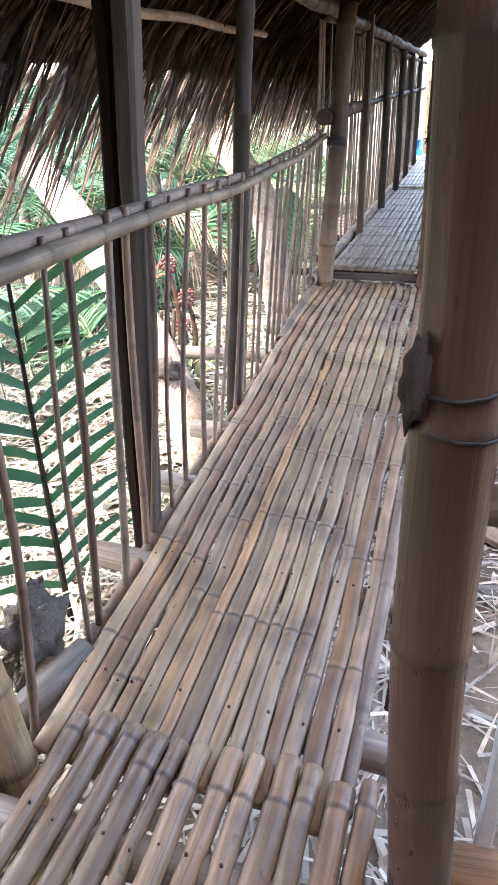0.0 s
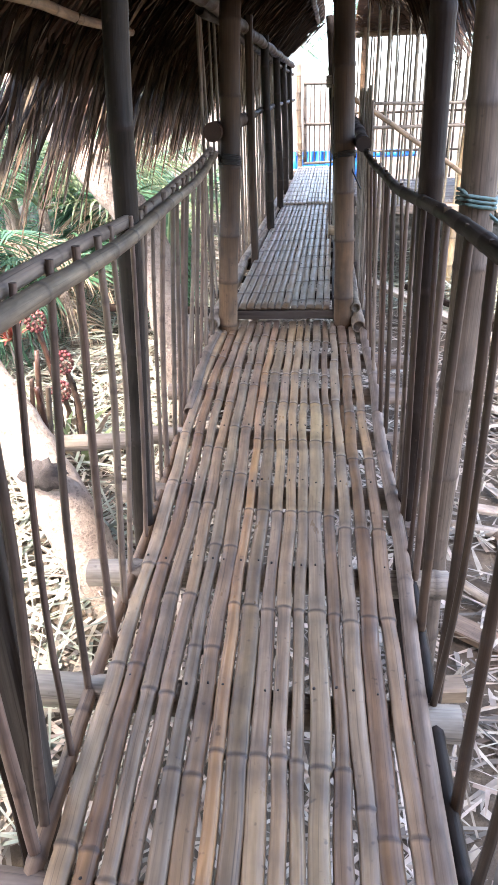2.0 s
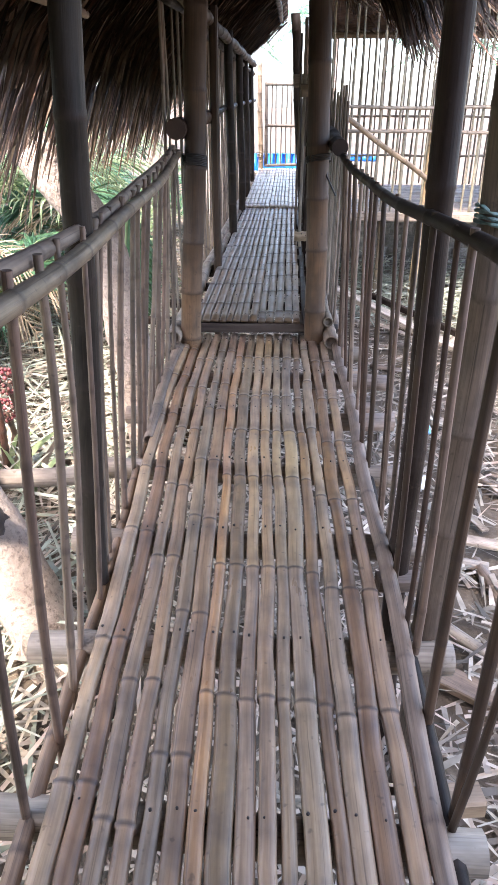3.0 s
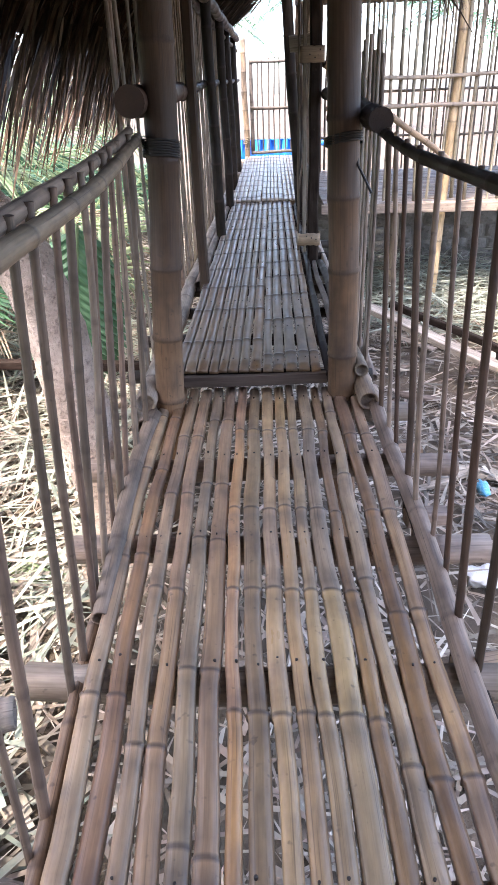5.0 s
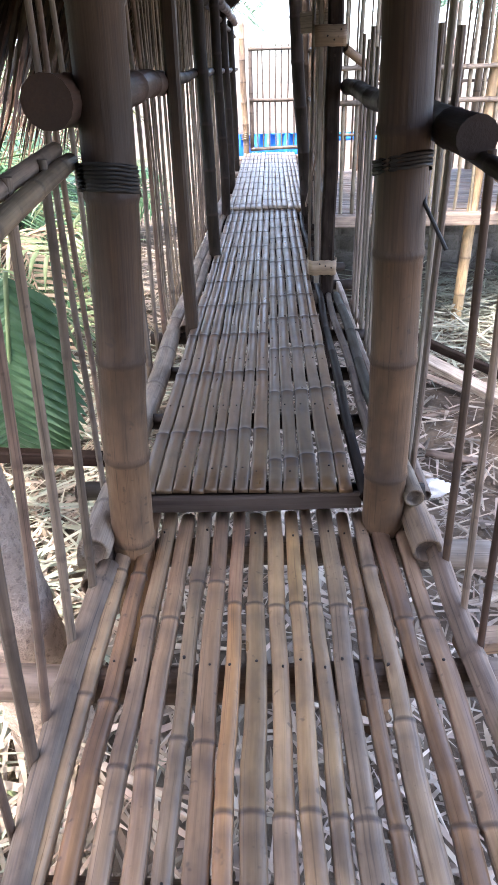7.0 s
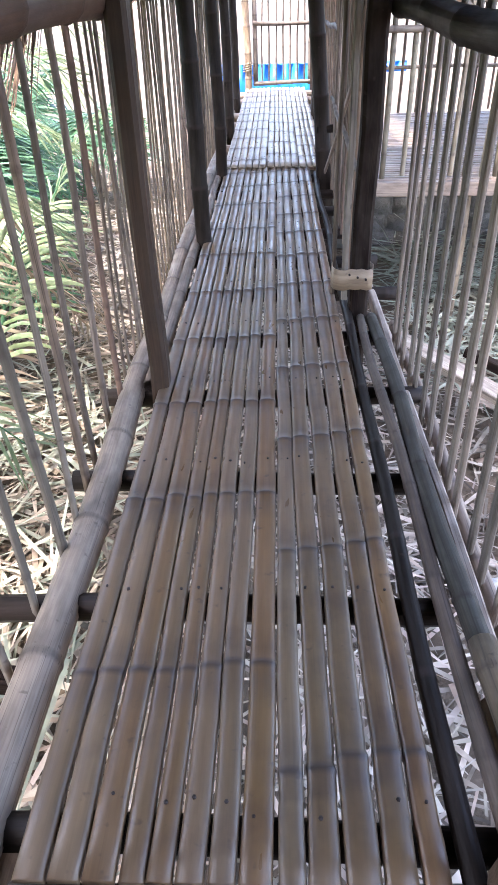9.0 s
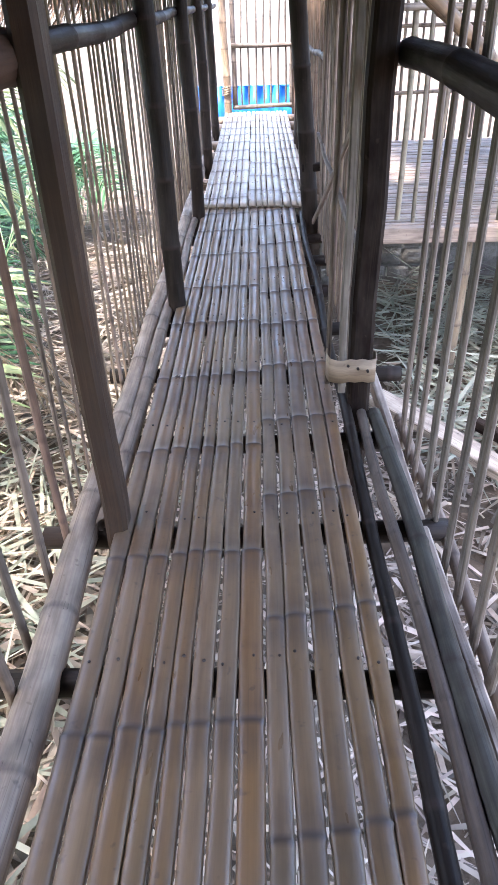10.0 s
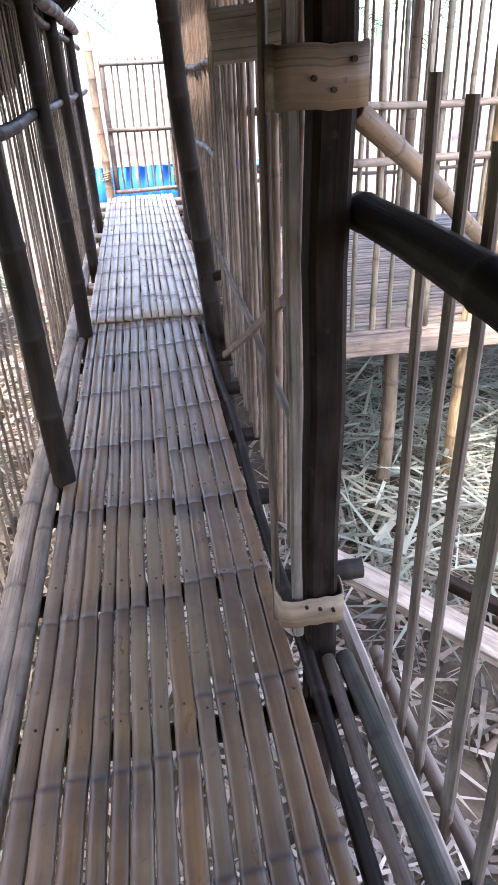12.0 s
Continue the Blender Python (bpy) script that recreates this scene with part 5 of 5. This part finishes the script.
litter("leaf_litter", "pale dry palm blades strewn over the ground", (-3.2, -0.55, 0.2, 11.5), 6000, LITTER, 401)
litter("leaf_litter", "dull brown dry blades strewn over the ground", (-3.2, -0.4, 0.2, 14), 3000, LITTER_DULL, 402)
# Paler litter: the glow of sunlit ground through the floor gaps, put in colour.
litter("leaf_litter", "dry palm blades under the floor, coloured pale for sunlit ground", (-0.6, 0.6, 0.4, 9.5), 2600, LITTER_LIT, 411)
litter("leaf_litter", "faded green palm blades among dry leaves", (-2.4, -0.6, 0.6, 8.0), 2400, LITTER_GREEN, 403, (0.2, 0.6), (0.008, 0.022), 0.2)
litter("leaf_litter", "dry leaves and chips under the walkway", (-0.6, 0.7, 0.3, 14), 900, LITTER_DULL, 404, (0.1, 0.4))
litter("leaf_litter", "pale chips and dry blades strewn on dark soil", (0.5, 3.2, 0.6, 9.5), 6200, LITTER, 405, (0.05, 0.34), (0.005, 0.03), gate=2.0)
litter("leaf_litter", "dull dry blades strewn on dark soil", (0.5, 3.8, 0.6, 10), 2600, LITTER_DULL, 406, (0.08, 0.35))
litter("frond_heap", "heap of faded green palm fronds under the hut", (1.0, 3.2, 8.4, 11.2), 1800, LITTER_GREEN, 407, (0.25, 0.7), (0.01, 0.028), 0.28)


def grass(name, label, box, count, mat, seed, height=(0.3, 0.9)):
    def place(r):
        x, y = r.uniform(box[0], box[1]), r.uniform(box[2], box[3])
        if noise.noise((x * 1.1, y * 1.1, seed)) < 0:
            return None
        return (x, y, ground_z(x, y)), (r.gauss(0, 0.35), r.gauss(0, 0.35), 1), r.uniform(*height), r.uniform(0.01, 0.024), r.uniform(0, 0.25)
    solo(name, strips(Build(), count, place, random.Random(seed)), mat, label, "grass", kind="stuff")


def broad_leaf(root, tip, side, reach, seed, label):
    """A young undivided palm leaf: a rib with pleated halves that end in teeth."""
    rng = random.Random(seed)
    root, tip, side = Vector(root), Vector(tip), Vector(side).normalized()
    p = thing("palm_frond", root, label, "palm leaf")
    d = tip - root
    face = d.cross(side).normalized()
    mid = lambda s: root + d * s + face * (0.08 * math.sin(math.pi * s))
    part("rib", pole(Build(), [mid(i / 6) for i in range(7)], 0.010, 0.004, rng, 0, 6, 0.0, 1, 0.05, False), GREEN_PALE, p)
    for sg, name in ((-1, "blade"), (1, "blade")):
        b = Build()
        verts, n = [], 36
        for j in range(n + 1):
            s = j / n
            w = reach * (0.35 + 0.65 * math.sin(math.pi * (0.12 + 0.8 * s))) * (1.0 if j % 2 else 0.86) * rng.uniform(0.97, 1.03)
            for k in range(5):
                q = k / 4
                verts.append(mid(s * 0.95 + 0.02) + side * sg * w * q + d.normalized() * (0.55 * w * q) + face * (0.02 * q * (1 if j % 2 else -1) - 0.12 * w * q * q) + Vector((0, 0, -0.16 * w * q * q)))
        faces = [(j * 5 + k, j * 5 + k + 1, j * 5 + k + 6, j * 5 + k + 5) for j in range(n) for k in range(4)]
        part(name, b.add(verts, faces), leaf_bright, p, smooth=False)


leaf_bright = leafy("broad_leaf_green", (0.07, 0.14, 0.08), (0.115, 0.20, 0.12), 0.35, 0.3, 0.9, 1.1, island=False)
broad_leaf((-0.86, 5.72, 0.66), (-1.02, 5.86, -0.12), (0.95, 0.25, -0.1), 0.27, 71, "broad undivided young palm leaf hanging behind the handrail")


grass("tall_grass", "tall pale green grass beyond the handrail", (-5.0, -1.9, 1.0, 13), 1500, GREEN, 411)
grass("dry_grass", "tall straw-coloured dead grass", (-5.0, -1.7, 2.0, 13), 1000, LITTER, 412)
for i, (p, q, w, h, m, lab) in enumerate((
        ((0.62, 8.45, -0.45), (1.95, 7.2, -0.80), 0.13, 0.05, PLANK, "pale plank lying aslant on the ground"),
        ((1.1, 8.25, -0.50), (1.95, 7.5, -0.72), 0.05, 0.06, TIMBER_DARK, "dark timber lying on the pale plank"),
        ((1.0, 6.1, -0.90), (1.75, 5.8, -0.90), 0.10, 0.03, PLANK, "dull board lying on the soil"),
        ((1.15, 4.4, -0.88), (2.1, 4.1, -0.88), 0.08, 0.03, PLANK, "grey board lying on the soil"),
        ((0.85, 3.4, -0.88), (1.5, 3.0, -0.88), 0.12, 0.04, POLE, "split bamboo board lying on the soil"))):
    solo("plank", beam(Build(), p, q, w, h, random.Random(500 + i), 0.006, 0.008), m, lab, "plank")
for i, y in enumerate((1.6, 2.25, 3.0, 3.7, 4.35, 4.8)):
    solo("support_block", beam(Build(), (0.50, y, -0.09), (0.64, y + 0.02, -0.09), 0.06, 0.05, random.Random(520 + i)), SKIN if i % 2 else POLE_GREY, "pale cut bamboo end jutting out under the floor", "block", "jutting floor ends")
rng = random.Random(611)
for i in range(34):
    x, y = rng.uniform(0.85, 2.3), rng.uniform(1.6, 8.6)
    a, ln = rng.uniform(0, 3.14), rng.uniform(0.15, 0.55)
    z = ground_z(x, y) + 0.045
    p, q = (x, y, z), (x + ln * math.cos(a), y + ln * math.sin(a), z + rng.uniform(-0.01, 0.04))
    if i % 3 == 0:
        solo("offcut", pole(Build(), [p, q], rng.uniform(0.02, 0.04), None, rng, 0.25, 8), POLE_GREY, "cut bamboo offcut lying on the soil", "offcut", "offcuts on the soil")
    else:
        solo("offcut", beam(Build(), p, q, rng.uniform(0.03, 0.09), rng.uniform(0.008, 0.025), rng, 0.003, 0.004), PLANK, "pale split wood offcut lying on the soil", "offcut", "offcuts on the soil")
lump("bottle", (1.25, 5.75, -0.86), (0.035, 0.08, 0.035), PLASTIC_B, "crumpled blue plastic bottle on the soil", "bottle", 21, 0.2)
lump("plastic_bag", (1.05, 5.0, -0.88), (0.09, 0.07, 0.04), PLASTIC_W, "crumpled white plastic scrap on the soil", "plastic", 22, 0.6)
lump("plastic_bag", (0.95, 6.75, -0.88), (0.10, 0.06, 0.05), PLASTIC_W, "crumpled white plastic scrap on the soil", "plastic", 23, 0.6)
lump("stone", (1.55, 3.6, -0.9), (0.12, 0.10, 0.06), STONE, "flat grey stone on the soil", "stone", 24)
lump("stump", (2.0, 7.6, -0.75), (0.12, 0.12, 0.16), RAG, "charred stump on the soil", "stump", 25, 0.4)

# ---- stone wall under the hut ----
def stone_wall():
    rng = random.Random(71)
    wall = thing("wall_stone", (2.4, 11.6, -1.2), "dark rubble wall under the hut platform", "wall", kind="structure")
    part("core", beam(Build(), (0.3, 11.75, -0.55), (4.6, 11.75, -0.55), 0.25, 1.3, rng, 0.02, 0.01), STONE, wall)
    z = -1.15
    while z < 0.0:
        x, h = 0.3, rng.uniform(0.14, 0.2)
        while x < 4.6:
            w = rng.uniform(0.18, 0.38)
            c, hw, hh, d = (x + w / 2, 11.62, z + h / 2), w / 2 - 0.012, h / 2 - 0.01, rng.uniform(0.02, 0.05)
            vs = [(c[0] + a * hw, 11.63, c[2] + e * hh) for a, e in ((-1, -1), (1, -1), (1, 1), (-1, 1))]
            vs += [(c[0] + a * hw * 0.8 + rng.uniform(-0.01, 0.01), 11.63 - d, c[2] + e * hh * 0.75) for a, e in ((-1, -1), (1, -1), (1, 1), (-1, 1))]
            part("stone", Build().add(vs, [(4, 5, 6, 7), (0, 1, 5, 4), (1, 2, 6, 5), (2, 3, 7, 6), (3, 0, 4, 7)]), STONE, wall)
            x += w
        z += h


stone_wall()
